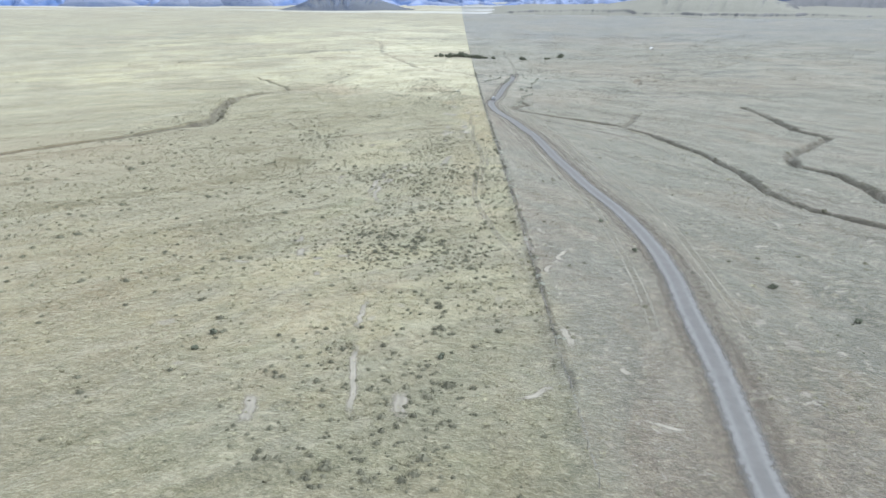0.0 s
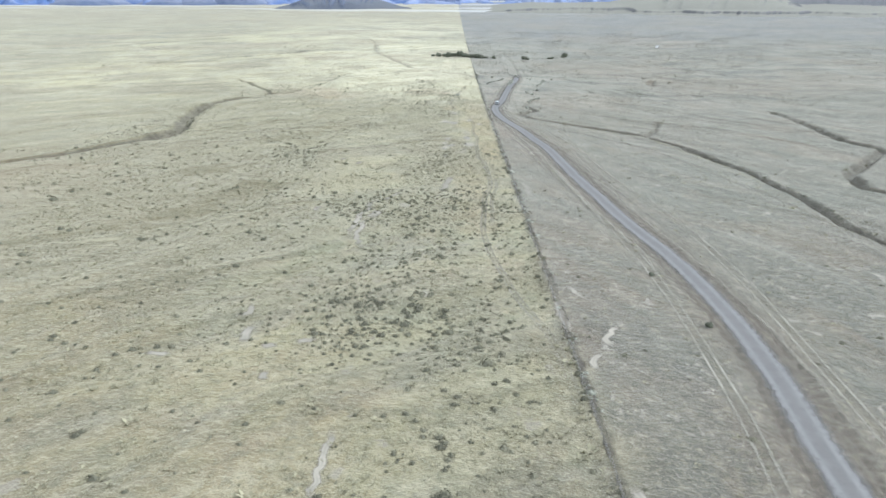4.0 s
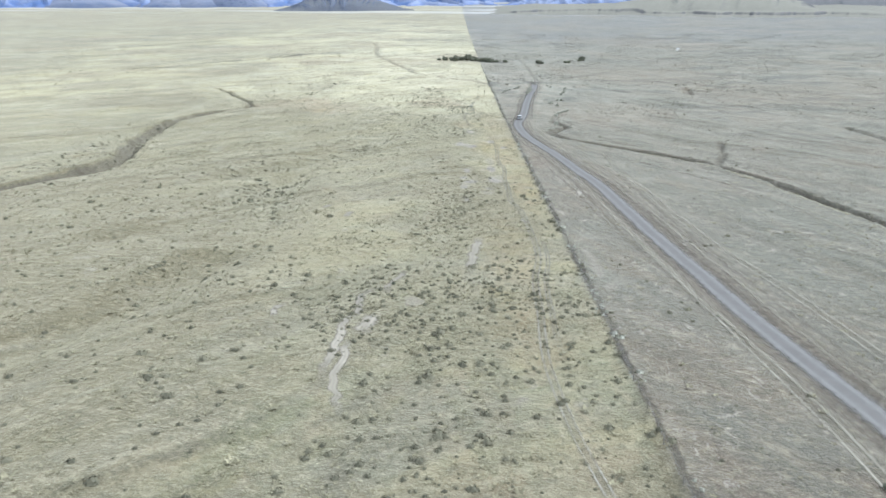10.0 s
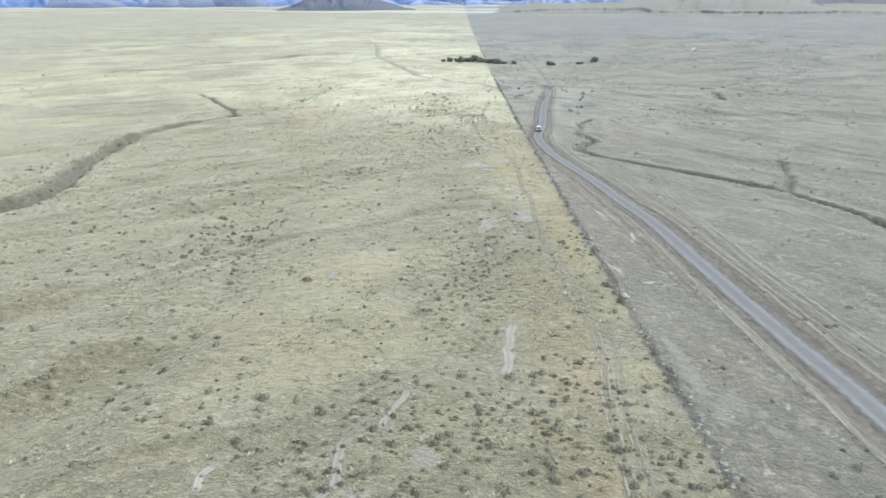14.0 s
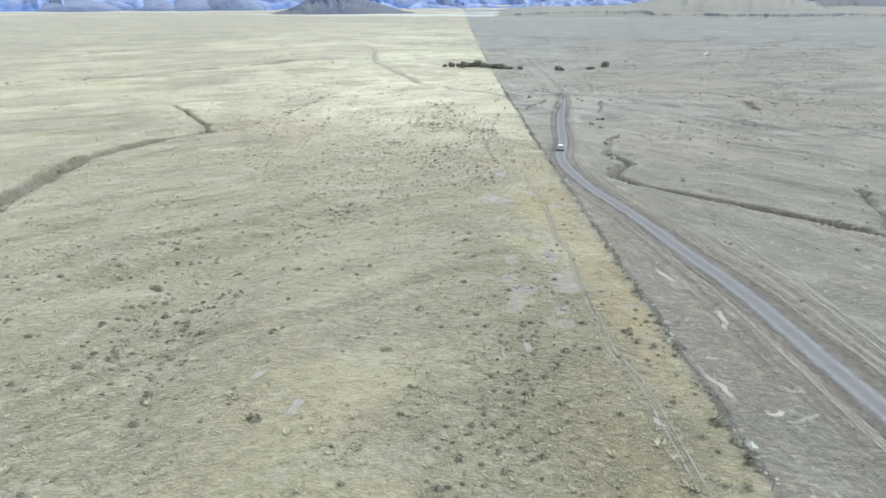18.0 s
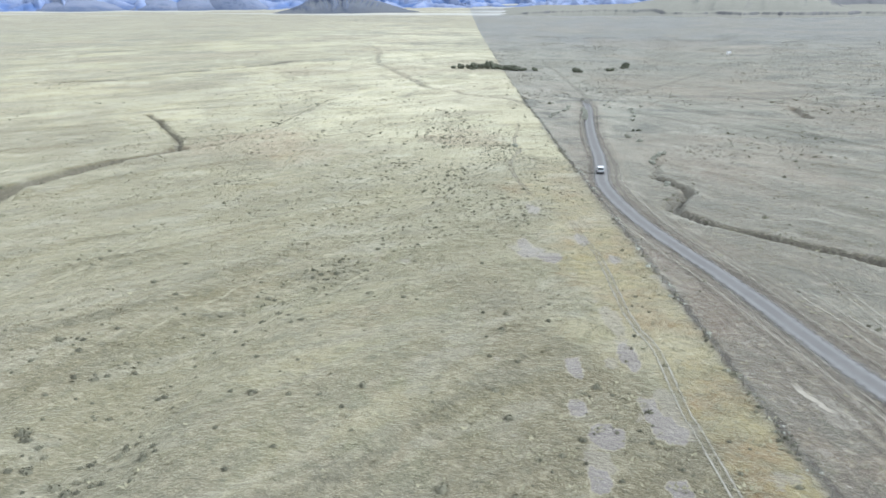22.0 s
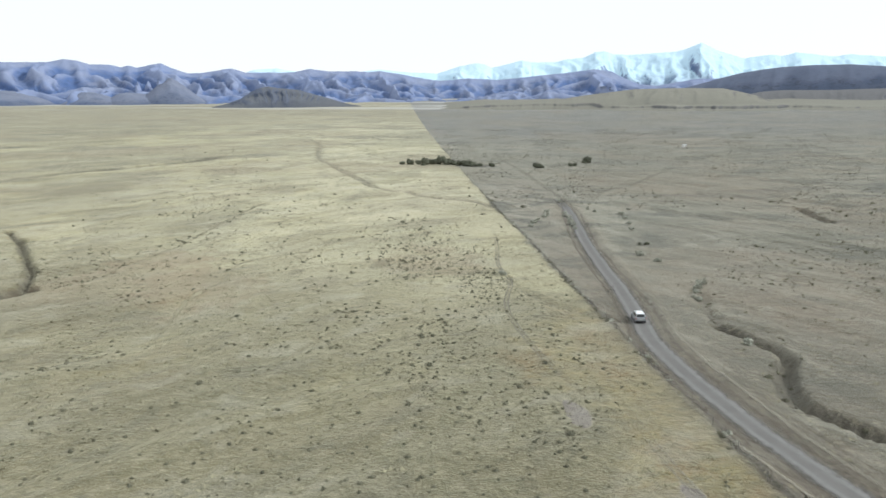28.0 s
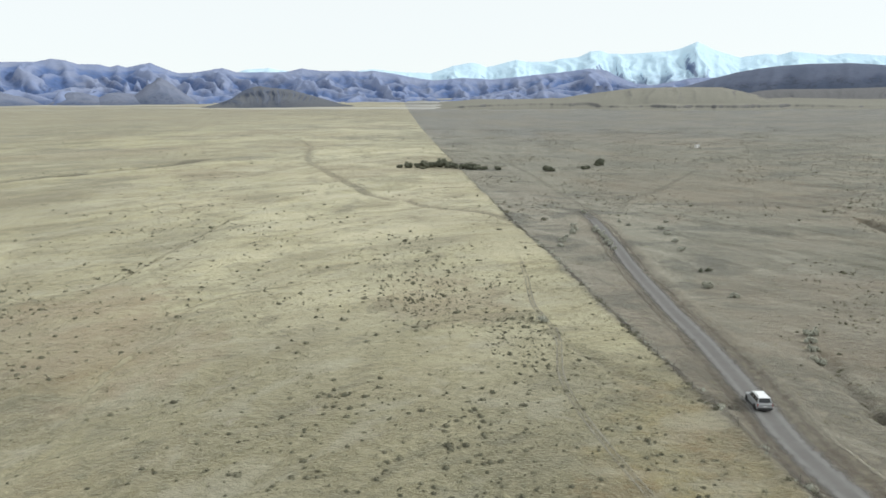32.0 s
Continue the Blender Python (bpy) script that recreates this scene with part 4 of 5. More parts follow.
def range_height(rows, crest_r, foot_r, seed, count, steep, folds, jag, spurs):
    """A range: a main crest along the rows, with spurs, and lower peaks with gullied flanks before it."""
    g = np.random.default_rng(seed)
    pa, pu = g.uniform(-60, 52, count), g.uniform(0.10, 0.88, count)
    n_arm, phase, share = g.integers(3, 7, count), g.uniform(0, 6.3, count), g.uniform(0.15, 0.62, count)

    def f(A, R, X, Y):
        wx, wy = fbm(X / 260, Y / 260, seed + 9, 3) - 0.5, fbm(X / 260, Y / 260, seed + 13, 3) - 0.5
        foot = base_height(X, Y) - 6
        el = skyline(A, rows) + jag * (ridged(A / 0.5, A * 0 + 3.3, seed, 3) - 0.6)
        crest = 33 + crest_r * np.tan(np.radians(el))
        spur = ridged((A + 2.2 * wx + 0.0022 * (R - foot_r)) / 1.7, R / 1300 + 0.3 * wy, seed + 20, 3)
        z = crest - steep * np.abs(R - crest_r) * (1.0 + spurs * (0.5 - spur))
        for a, u, n, ph, q in zip(pa, pu, n_arm, phase, share):
            r = foot_r + (crest_r - foot_r) * u
            px, py = HUB[0] + r * math.sin(math.radians(a)), HUB[1] + r * math.cos(math.radians(a))
            ok = (np.abs(X - px) < 620) & (np.abs(Y - py) < 620)
            if not ok.any():
                continue
            dx, dy = X[ok] - px + 90 * wx[ok], Y[ok] - py + 90 * wy[ok]
            d, th = np.hypot(dx, dy), np.arctan2(dy, dx)
            top = 33 + r * math.tan(math.radians(0.8 + (float(skyline(a, rows)) - 0.8) * (0.45 * q + 0.62 * u)))
            z[ok] = np.maximum(z[ok], top - 1.25 * steep * d * (1 + 0.42 * np.sin(n * th + ph + 0.004 * d) + 0.14 * np.sin((2 * n + 1) * th - ph)))
        u = np.clip((R - foot_r) / (crest_r - foot_r), 0, 1)
        z = z + folds * (ridged((X + 80 * wx) / 120, (Y + 80 * wy) / 150, seed + 40, 4) - 0.6) * np.clip(u * 5, 0, 1) * np.clip((1 - u) * 4, 0.1, 1)
        z = foot + (z - foot) * smooth(0.0, 0.14, u)
        cap = 33 + R * np.tan(np.radians(el - 0.10 * np.clip((1 - u) * 6, 0, 1)))
        return np.where(R > crest_r, np.maximum(foot - 30, crest - 0.8 * (R - crest_r)), np.clip(z, foot - 4, np.maximum(cap, foot)))
    return f


# distance haze is put into the rock colours of both ranges as blue
mat_front = rock_land("hazed_range_rock", (0.092, 0.145, 0.305), (0.195, 0.222, 0.315), (0.098, 0.143, 0.275), 0.006)
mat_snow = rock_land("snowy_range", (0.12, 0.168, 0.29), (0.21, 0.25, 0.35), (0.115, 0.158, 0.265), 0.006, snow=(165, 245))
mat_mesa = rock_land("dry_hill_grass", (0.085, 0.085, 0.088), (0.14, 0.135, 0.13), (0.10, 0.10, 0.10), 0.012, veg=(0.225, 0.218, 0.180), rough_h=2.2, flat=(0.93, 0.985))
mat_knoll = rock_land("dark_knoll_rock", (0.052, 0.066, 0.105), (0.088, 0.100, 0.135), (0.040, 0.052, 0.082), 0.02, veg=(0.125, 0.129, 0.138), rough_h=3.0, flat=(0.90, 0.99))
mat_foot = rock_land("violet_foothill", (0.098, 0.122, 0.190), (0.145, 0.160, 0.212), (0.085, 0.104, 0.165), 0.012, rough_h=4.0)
# the shade lying over the upland is put into its dark base colour
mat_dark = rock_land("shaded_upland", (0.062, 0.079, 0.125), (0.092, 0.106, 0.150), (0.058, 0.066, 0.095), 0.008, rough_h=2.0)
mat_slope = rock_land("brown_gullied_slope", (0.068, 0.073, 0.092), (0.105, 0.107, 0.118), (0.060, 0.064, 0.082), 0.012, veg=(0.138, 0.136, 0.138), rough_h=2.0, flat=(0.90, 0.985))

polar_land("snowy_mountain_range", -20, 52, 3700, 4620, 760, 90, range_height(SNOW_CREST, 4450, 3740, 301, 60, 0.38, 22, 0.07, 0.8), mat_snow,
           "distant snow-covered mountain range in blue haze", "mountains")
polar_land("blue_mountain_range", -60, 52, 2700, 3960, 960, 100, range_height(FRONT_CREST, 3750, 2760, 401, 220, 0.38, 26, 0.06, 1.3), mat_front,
           "bare mountain range with folded spurs, coloured blue for haze", "mountains")


def dome(c_az, c_r, half_l, half_r, half_r_m, top, power=1.6, seed=0, rough=0.0):
    """A hill: centre azimuth and distance, angular half-widths to either side, depth in metres, top height above the plain."""
    def f(A, R, X, Y):
        s = np.where(A < c_az, (A - c_az) / half_l, (A - c_az) / half_r)
        q = np.hypot(s, (R - c_r) / half_r_m)
        h = top * np.clip(1 - q ** power, -0.15, 1)
        g = base_height(X, Y)
        h = h * (1 + rough * (ridged(X / 60, Y / 60, seed, 4) - 0.55)) + 0.06 * top * (fbm(X / 90, Y / 90, seed + 3, 3) - 0.5)
        return g + h - 2.0
    return f


KNOLL_CREST = [(-15, 0.85), (-13.9, 0.98), (-12.9, 1.22), (-12, 1.55), (-11.2, 2.07), (-10.5, 2.36), (-9.9, 2.44), (-9.1, 2.32), (-7.8, 2.21), (-6.6, 1.89), (-5.3, 1.52), (-4, 1.12), (-2.7, 0.9), (-1.6, 0.63), (-0.5, 0.5)]


def knoll_height(A, R, X, Y):
    g = base_height(X, Y)
    rise = np.maximum(33 + 2560 * np.tan(np.radians(skyline(A, KNOLL_CREST))) - g, -3)
    q = np.clip(np.abs(R - 2560) / 300, 0, 1)
    cut_in = ridged(A / 0.9 + 0.5 * fbm(X / 70, Y / 70, 503, 2), R / 700, 501, 3)
    steep_side = 1 - smooth(-9.5, -6.0, A)
    h = rise * (1 - q ** (1.15 + 0.5 * steep_side)) * (1 - 0.55 * (1 - cut_in) * smooth(0.05, 0.5, q) * (0.4 + 0.6 * steep_side))
    return g + h - 2.0 + 1.6 * (ridged(X / 26, Y / 26, 505, 3) - 0.5) * (1 - q)


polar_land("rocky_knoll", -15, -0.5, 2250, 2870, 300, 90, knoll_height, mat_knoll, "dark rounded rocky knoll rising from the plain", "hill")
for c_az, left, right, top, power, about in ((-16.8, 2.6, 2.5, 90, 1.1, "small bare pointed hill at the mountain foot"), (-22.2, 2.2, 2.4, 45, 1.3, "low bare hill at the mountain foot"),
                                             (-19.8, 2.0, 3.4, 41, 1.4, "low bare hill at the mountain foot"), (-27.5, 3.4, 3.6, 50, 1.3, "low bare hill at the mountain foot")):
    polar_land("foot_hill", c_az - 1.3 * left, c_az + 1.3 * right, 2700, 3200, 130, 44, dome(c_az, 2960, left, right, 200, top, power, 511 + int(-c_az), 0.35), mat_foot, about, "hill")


MESA_CREST = [(6, 0.6), (8, 0.8), (10, 1.0), (11.7, 1.19), (13.9, 1.54), (16, 1.78), (17.7, 1.96), (19.3, 1.99), (21.3, 1.98), (24, 1.9), (25.2, 1.63), (26.4, 1.31), (27.2, 0.93), (28.3, 0.52), (30, 0.2), (36, 0.0)]
UPLAND_CREST = [(15, 0.4), (18, 1.1), (21.9, 2.11), (23.3, 2.49), (25, 2.9), (26.5, 3.12), (27.7, 3.23), (29.5, 3.3), (32, 3.25), (34, 3.04), (40, 2.9), (52, 2.6)]
SLOPE_CREST = [(22, 0.6), (24.5, 1.2), (26.5, 1.58), (27.8, 1.66), (31, 1.60), (34, 1.62), (40, 1.5), (52, 1.4)]


def mesa_height(A, R, X, Y):
    g = base_height(X, Y)
    edge = 1900 + 260 * (1 - smooth(2, 26, A)) + 150 * (fbm(A / 1.6, A * 0, 521, 4) - 0.5)
    bench = (5 * smooth(edge - 110, edge - 20, R) + 9 * smooth(edge - 22, edge + 6, R) * (0.35 + 0.8 * fbm(A / 2.0, R / 300, 527, 3))) * smooth(2.5, 7, A) * (1 - 0.3 * smooth(28, 34, A))
    rise = np.maximum(33 + 2420 * np.tan(np.radians(skyline(A, MESA_CREST))) - g - bench, 0)
    rib = ridged(A / 1.1 + 0.6 * fbm(X / 90, Y / 90, 529, 2), R / 900, 523, 3)
    q = np.clip(np.abs(R - 2420) / 430, 0, 1)
    hill = rise * (1 - q ** 1.7) * (1 - 0.30 * (1 - rib) * smooth(0.05, 0.6, q))
    sink = 5 * (1 - smooth(1740, 1830, R)) + 60 * smooth(2820, 2900, R)
    return g - 1.5 + bench + hill - sink + 1.0 * (fbm(X / 25, Y / 25, 525, 3) - 0.5)


def long_slope(rows, crest_r, foot_r, back_r, seed, ribs):
    """A long even slope up to a smooth crest, cut by shallow gullies."""
    def f(A, R, X, Y):
        g = base_height(X, Y) - 4
        u, v = smooth(foot_r, crest_r, R), np.clip((R - crest_r) / (back_r - crest_r), 0, 1)
        rib = ridged(A / 1.3 + 0.7 * fbm(X / 120, Y / 120, seed + 5, 2), R / 1100, seed, 3)
        rise = np.maximum(33 + crest_r * np.tan(np.radians(skyline(A, rows))) - g, 0)
        return g + rise * u * (1 - ribs * (1 - rib) * (1 - u) ** 0.6) * (1 - 0.9 * v)
    return f


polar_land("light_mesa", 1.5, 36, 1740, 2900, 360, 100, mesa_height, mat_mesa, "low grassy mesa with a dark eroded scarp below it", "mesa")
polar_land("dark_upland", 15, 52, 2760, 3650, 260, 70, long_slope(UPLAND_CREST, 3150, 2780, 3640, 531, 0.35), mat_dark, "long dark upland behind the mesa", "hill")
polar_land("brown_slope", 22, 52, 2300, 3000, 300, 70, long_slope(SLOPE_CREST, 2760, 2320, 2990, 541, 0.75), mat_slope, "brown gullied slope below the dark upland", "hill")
# ---------------------------------------------------------------- plants
def leaf_material(name, dark, pale, rough=0.85):
    m, nt, b, _ = material(name)
    k = Net(nt)
    tone = k.attr("tone")
    c = k.mix(tone, dark, pale)
    c = k.mix(k.math("MULTIPLY", k.noise(3.0, 3), 0.5), c, tuple(v * 0.55 for v in dark))
    k.put(b.inputs["Base Color"], c)
    b.inputs["Roughness"].default_value = rough
    b.inputs["Specular IOR Level"].default_value = 0.15
    return m


mat_shrub = leaf_material("dark_shrub_leaf", (0.116, 0.112, 0.080), (0.240, 0.230, 0.165))
mat_sage = leaf_material("grey_sage_leaf", (0.34, 0.345, 0.285), (0.52, 0.52, 0.44))
mat_tussock = leaf_material("dry_tussock_blade", (0.215, 0.200, 0.135), (0.40, 0.375, 0.25))
mat_bush = leaf_material("dark_bush_leaf", (0.110, 0.118, 0.088), (0.24, 0.245, 0.175))
mat_wood = plain("weathered_wood", (0.17, 0.15, 0.125), 0.9, grain=0.5, scale=12)


def shrub_template(gen, leaves, spread, tall, size):
    """Triangles of a low clump: small leafy sprays set over a dome, pointing outwards."""
    th, ph = gen.uniform(0, 2 * np.pi, leaves), np.arccos(gen.uniform(0.05, 1.0, leaves))
    lump = 0.85 + 0.18 * np.sin(3 * th + gen.uniform(0, 6)) * np.sin(2 * ph) + gen.uniform(-0.12, 0.12, leaves)
    d = np.stack([np.sin(ph) * np.cos(th), np.sin(ph) * np.sin(th), np.cos(ph)], -1)
    c = d * lump[:, None] * np.array([spread, spread, tall])
    tang = np.cross(d, gen.normal(size=(leaves, 3)))
    tang /= np.linalg.norm(tang, axis=1)[:, None]
    bit = np.cross(d, tang)
    s = size * gen.uniform(0.7, 1.3, leaves)[:, None]
    tri = np.stack([c + s * tang, c - 0.5 * s * tang + 0.8 * s * bit, c - 0.4 * s * tang - 0.7 * s * bit + 0.5 * s * d], 1)
    # four-sided core below the sprays
    a = np.array([0, 1, 2, 3]) * np.pi / 2 + 0.4
    ring = np.stack([0.95 * spread * np.cos(a), 0.95 * spread * np.sin(a), 0 * a - 0.08], -1)
    top = np.array([0, 0, 0.9 * tall])
    core = np.stack([ring, np.roll(ring, -1, 0), np.broadcast_to(top, ring.shape)], 1)
    return np.concatenate([tri, core]).reshape(-1, 3)


def tussock_template(gen, blades, spread, tall):
    out = []
    for _ in range(blades):
        th = gen.uniform(0, 2 * np.pi)
        w = 0.07 * spread + 0.02
        ctr = np.array([np.cos(th), np.sin(th), 0]) * spread * gen.uniform(0.1, 0.6)
        tip = np.array([np.cos(th), np.sin(th), 0]) * spread * gen.uniform(0.7, 1.3) + np.array([0, 0, tall * gen.uniform(0.6, 1.1)])
        side = np.array([-np.sin(th), np.cos(th), 0]) * w * 2
        out += [ctr + side - [0, 0, 0.05], ctr - side - [0, 0, 0.05], tip]
    return np.array(out)


def scatter(name, templates, x, y, size, mat, label, category, tone=None):
    """Many small plants in one mesh, each a turned and scaled copy of a template."""
    n = len(x)
    z = height(x, y)
    which = rng.integers(0, len(templates), n)
    ang = rng.uniform(0, 2 * np.pi, n)
    tone = rng.uniform(0, 1, n) if tone is None else tone
    cos_, tns = [], []
    for q, tp in enumerate(templates):
        i = np.where(which == q)[0]
        if not len(i):
            continue
        ca, sa = np.cos(ang[i])[:, None], np.sin(ang[i])[:, None]
        s = size[i][:, None]
        sq = rng.uniform(0.75, 1.3, len(i))[:, None]
        px = (tp[None, :, 0] * ca - tp[None, :, 1] * sa) * s * sq + x[i][:, None]
        py = (tp[None, :, 0] * sa + tp[None, :, 1] * ca) * s + y[i][:, None]
        pz = tp[None, :, 2] * s + z[i][:, None]
        cos_.append(np.stack([px, py, pz], -1).reshape(-1, 3))
        tns.append(np.repeat(tone[i], len(tp)) + rng.uniform(-0.2, 0.2, len(i) * len(tp)))
    co = np.concatenate(cos_)
    me = tri_mesh(name, co, np.arange(len(co)).reshape(-1, 3))
    add_attr(me, "tone", np.clip(np.concatenate(tns), 0, 1))
    me.materials.append(mat)
    return tagged(new(name, me), label, category, kind="stuff")


def pick(n, x0, x1, y0, y1, weight, gen=rng):
    """About n random places in a box, kept by a weight from 0 to 1."""
    x, y = gen.uniform(x0, x1, n), gen.uniform(y0, y1, n)
    keep = gen.uniform(0, 1, n) < weight(x, y)
    return x[keep], y[keep]


def off_road(x, y):
    return smooth(3.2, 5.5, line_dist(x, y, ROAD[::3]))


gen = np.random.default_rng(11)
shrub_low = [shrub_template(gen, 54, 0.60, 0.42, 0.11) for _ in range(6)]
shrub_far = [shrub_template(gen, 9, 0.58, 0.42, 0.34) for _ in range(4)]
tuss = [tussock_template(gen, 11, 0.34, 0.16) for _ in range(6)]
tuss_far = [tussock_template(gen, 7, 0.40, 0.15) for _ in range(4)]


def shrub_weight(x, y):
    patch = smooth(0.42, 0.72, fbm(x / 18, y / 26, 91, 3))
    w = np.maximum(0.95 * shrub_mask(x, y) * (0.25 + 0.75 * patch), 0.028 + 0.16 * patch ** 2 * smooth(0.35, 0.65, vnoise(x / 60, y / 60, 93)))
    w = w * np.where(x > FENCE_X, 0.35 + 0.45 * smooth(60, 130, x) + 0.3 * smooth(280, 360, y), 1.0)
    w = w * np.where(x < -60, 1.5 - 0.9 * smooth(250, 330, y), 1.0 - 0.4 * (1 - smooth(-45, -20, x)) * smooth(290, 340, y))
    w = w * (1 - 0.10 * smooth(230, 300, y))
    return w * (1 - 0.6 * smooth(430, 620, y)) * off_road(x, y) * (1 - 0.85 * smooth(0.3, 0.6, mud_mask(x, y)))


x, y = pick(66000, -110, FENCE_X - 0.5, 56, 440, shrub_weight)
scatter("low_shrubs", shrub_low, x, y, gen.gamma(4.0, 0.115, len(x)) * (1 - 0.28 * smooth(230, 340, y)), mat_shrub, "low dark olive shrubs scattered in dry grass", "shrubs")
x, y = pick(26000, FENCE_X + 0.8, 130, 56, 420, shrub_weight)
scatter("roadside_shrubs", shrub_low, x, y, gen.gamma(4.0, 0.10, len(x)), mat_shrub, "sparse small dark shrubs on grey steppe", "shrubs")
x, y = pick(34000, -170, FENCE_X - 0.5, 440, 640, shrub_weight)
scatter("low_shrubs", shrub_far, x, y, gen.gamma(4.0, 0.095, len(x)), mat_shrub, "patches of low dark shrubs on straw-coloured grass", "shrubs")
x, y = pick(190000, -420, 480, 420, 1300, lambda x, y: np.where(x > FENCE_X, 0.62, 0.20 - 0.10 * smooth(650, 900, y)) * smooth(0.42, 0.66, fbm((x - 0.5 * y) / 26, (y + 0.5 * x) / 70, 95, 4)) * off_road(x, y))
scatter("far_shrubs", shrub_far, x, y, gen.gamma(3.0, 0.115, len(x)), mat_shrub, "far dark shrub clumps across the plain", "shrubs")


def grass_weight(x, y):
    w = 0.25 + 0.75 * smooth(0.35, 0.65, fbm(x / 7, y / 11, 97, 3))
    w = w * np.where(x > FENCE_X, 0.10 + 0.15 * smooth(150, 300, y), 1.0) * off_road(x, y)
    return w * (1 - 0.9 * smooth(0.25, 0.6, mud_mask(x, y))) * (1 - smooth(330, 560, y + 40 * (fbm(x / 30, y / 30, 103, 2) - 0.5))) * (1 - smooth(70, 165, abs(x + 5)))


x, y = pick(60000, -130, 90, 56, 250, grass_weight)
scatter("grass_tussocks", tuss, x, y, gen.gamma(4.0, 0.17, len(x)), mat_tussock, "dry straw-coloured grass tussocks", "grass")
x, y = pick(95000, -170, 130, 250, 560, grass_weight)
scatter("grass_tussocks", tuss_far, x, y, gen.gamma(6.0, 0.13, len(x)), mat_tussock, "dry straw-coloured grass tussocks", "grass")
# weeds caught along the fence, pale and dark
y = gen.uniform(80, 600, 1000)
x = FENCE_X + gen.normal(0.1, 0.40, 1000)
ok = vnoise(x * 0, y / 4.5, 99) > 0.42
scatter("fence_weeds", shrub_low, x[ok], y[ok], gen.gamma(4.0, 0.10, ok.sum()), mat_shrub, "dark weeds caught along the wire fence", "weeds")
ok = vnoise(x * 0, y / 3.5, 101) > 0.55
scatter("fence_tumbleweeds", shrub_low, x[ok] + 0.5, y[ok], gen.gamma(4.0, 0.09, ok.sum()), mat_sage, "pale tumbleweeds caught along the wire fence", "weeds")
# scrub on the lips of the washes
lip = np.concatenate([curve_through(GULLY_R, 2.2), curve_through(GULLY_FAR, 2.6)])
lip = lip + gen.normal(0, 1.2, lip.shape)
scatter("wash_scrub", shrub_low, lip[:, 0], lip[:, 1], gen.gamma(5.0, 0.12, len(lip)), mat_shrub, "dark scrub growing in the eroded wash", "shrubs")
lip = curve_through(GULLY_L, 3.0) + gen.normal(0, 1.6, curve_through(GULLY_L, 3.0).shape)
scatter("wash_scrub", shrub_low, lip[:, 0], lip[:, 1], gen.gamma(6.0, 0.14, len(lip)), mat_shrub, "sparse scrub in a shallow grassy wash", "shrubs")


def part(name, me, mat, parent, label=""):
    me.materials.clear()
    me.materials.append(mat)
    ob = new(name, me)
    ob.parent = parent
    return tagged(ob, label)


def thing(name, x, y, label, category, group="", turn=0.0, sink=0.0):
    ob = new(name)
    ob.empty_display_size = 0.2
    ob.matrix_world = pose(x, y, float(height(np.array([x]), np.array([y]))[0]) - sink, 0, 0, turn)
    return tagged(ob, label, category, group)


def stem_mesh(gen, count, spread, tall, thick):
    """Tapered, leaning stems from one root."""
    bm = bmesh.new()
    for _ in range(count):
        th = gen.uniform(0, 2 * np.pi)
        tip = Vector((math.cos(th) * spread * gen.uniform(0.3, 0.8), math.sin(th) * spread * gen.uniform(0.3, 0.8), tall * gen.uniform(0.55, 0.85)))
        elbow = Vector((tip.x * 0.35, tip.y * 0.35, tip.z * 0.55))
        prev = None
        for p, r in ((Vector((0, 0, -0.15)), thick), (elbow, thick * 0.65), (tip, thick * 0.2)):
            ring = [bm.verts.new(p + Vector((math.cos(a) * r, math.sin(a) * r, 0))) for a in (0, 1.257, 2.513, 3.77, 5.027)]
            if prev:
                for q in range(5):
                    bm.faces.new((prev[q], prev[(q + 1) % 5], ring[(q + 1) % 5], ring[q]))
            prev = ring
    me = bpy.data.meshes.new("stem")
    bm.to_mesh(me)
    bm.free()
    return me


def crown_mesh(gen, lobes, leaves, spread, tall, leaf, low=0.25):
    """A crown of several uneven lobes, each of many small leaf sprays."""
    co = []
    for _ in range(lobes):
        th, rr = gen.uniform(0, 2 * np.pi), spread * math.sqrt(gen.uniform(0, 0.5))
        ctr = np.array([rr * math.cos(th), rr * math.sin(th), tall * gen.uniform(low + 0.12, 0.72)])
        rad = np.array([spread, spread, tall * 0.8]) * gen.uniform(0.28, 0.48)
        d = gen.normal(size=(leaves, 3))
        d /= np.linalg.norm(d, axis=1)[:, None]
        p = ctr + d * rad * (gen.uniform(0.45, 1.08, leaves) ** 0.6)[:, None]
        t = np.cross(d, gen.normal(size=(leaves, 3)))
        t /= np.linalg.norm(t, axis=1)[:, None]
        u = np.cross(d, t)
        s = leaf * gen.uniform(0.6, 1.5, leaves)[:, None]
        co.append(np.stack([p + s * t, p - 0.6 * s * t + 0.9 * s * u, p - 0.5 * s * t - 0.8 * s * u + 0.5 * s * d], 1).reshape(-1, 3))
    co = np.concatenate(co)
    co[:, 2] = np.maximum(co[:, 2], 0.02)
    me = tri_mesh("crown", co, np.arange(len(co)).reshape(-1, 3))
    add_attr(me, "tone", np.repeat(np.clip(gen.normal(0.4, 0.25, len(co) // 3), 0, 1), 3))
    return me


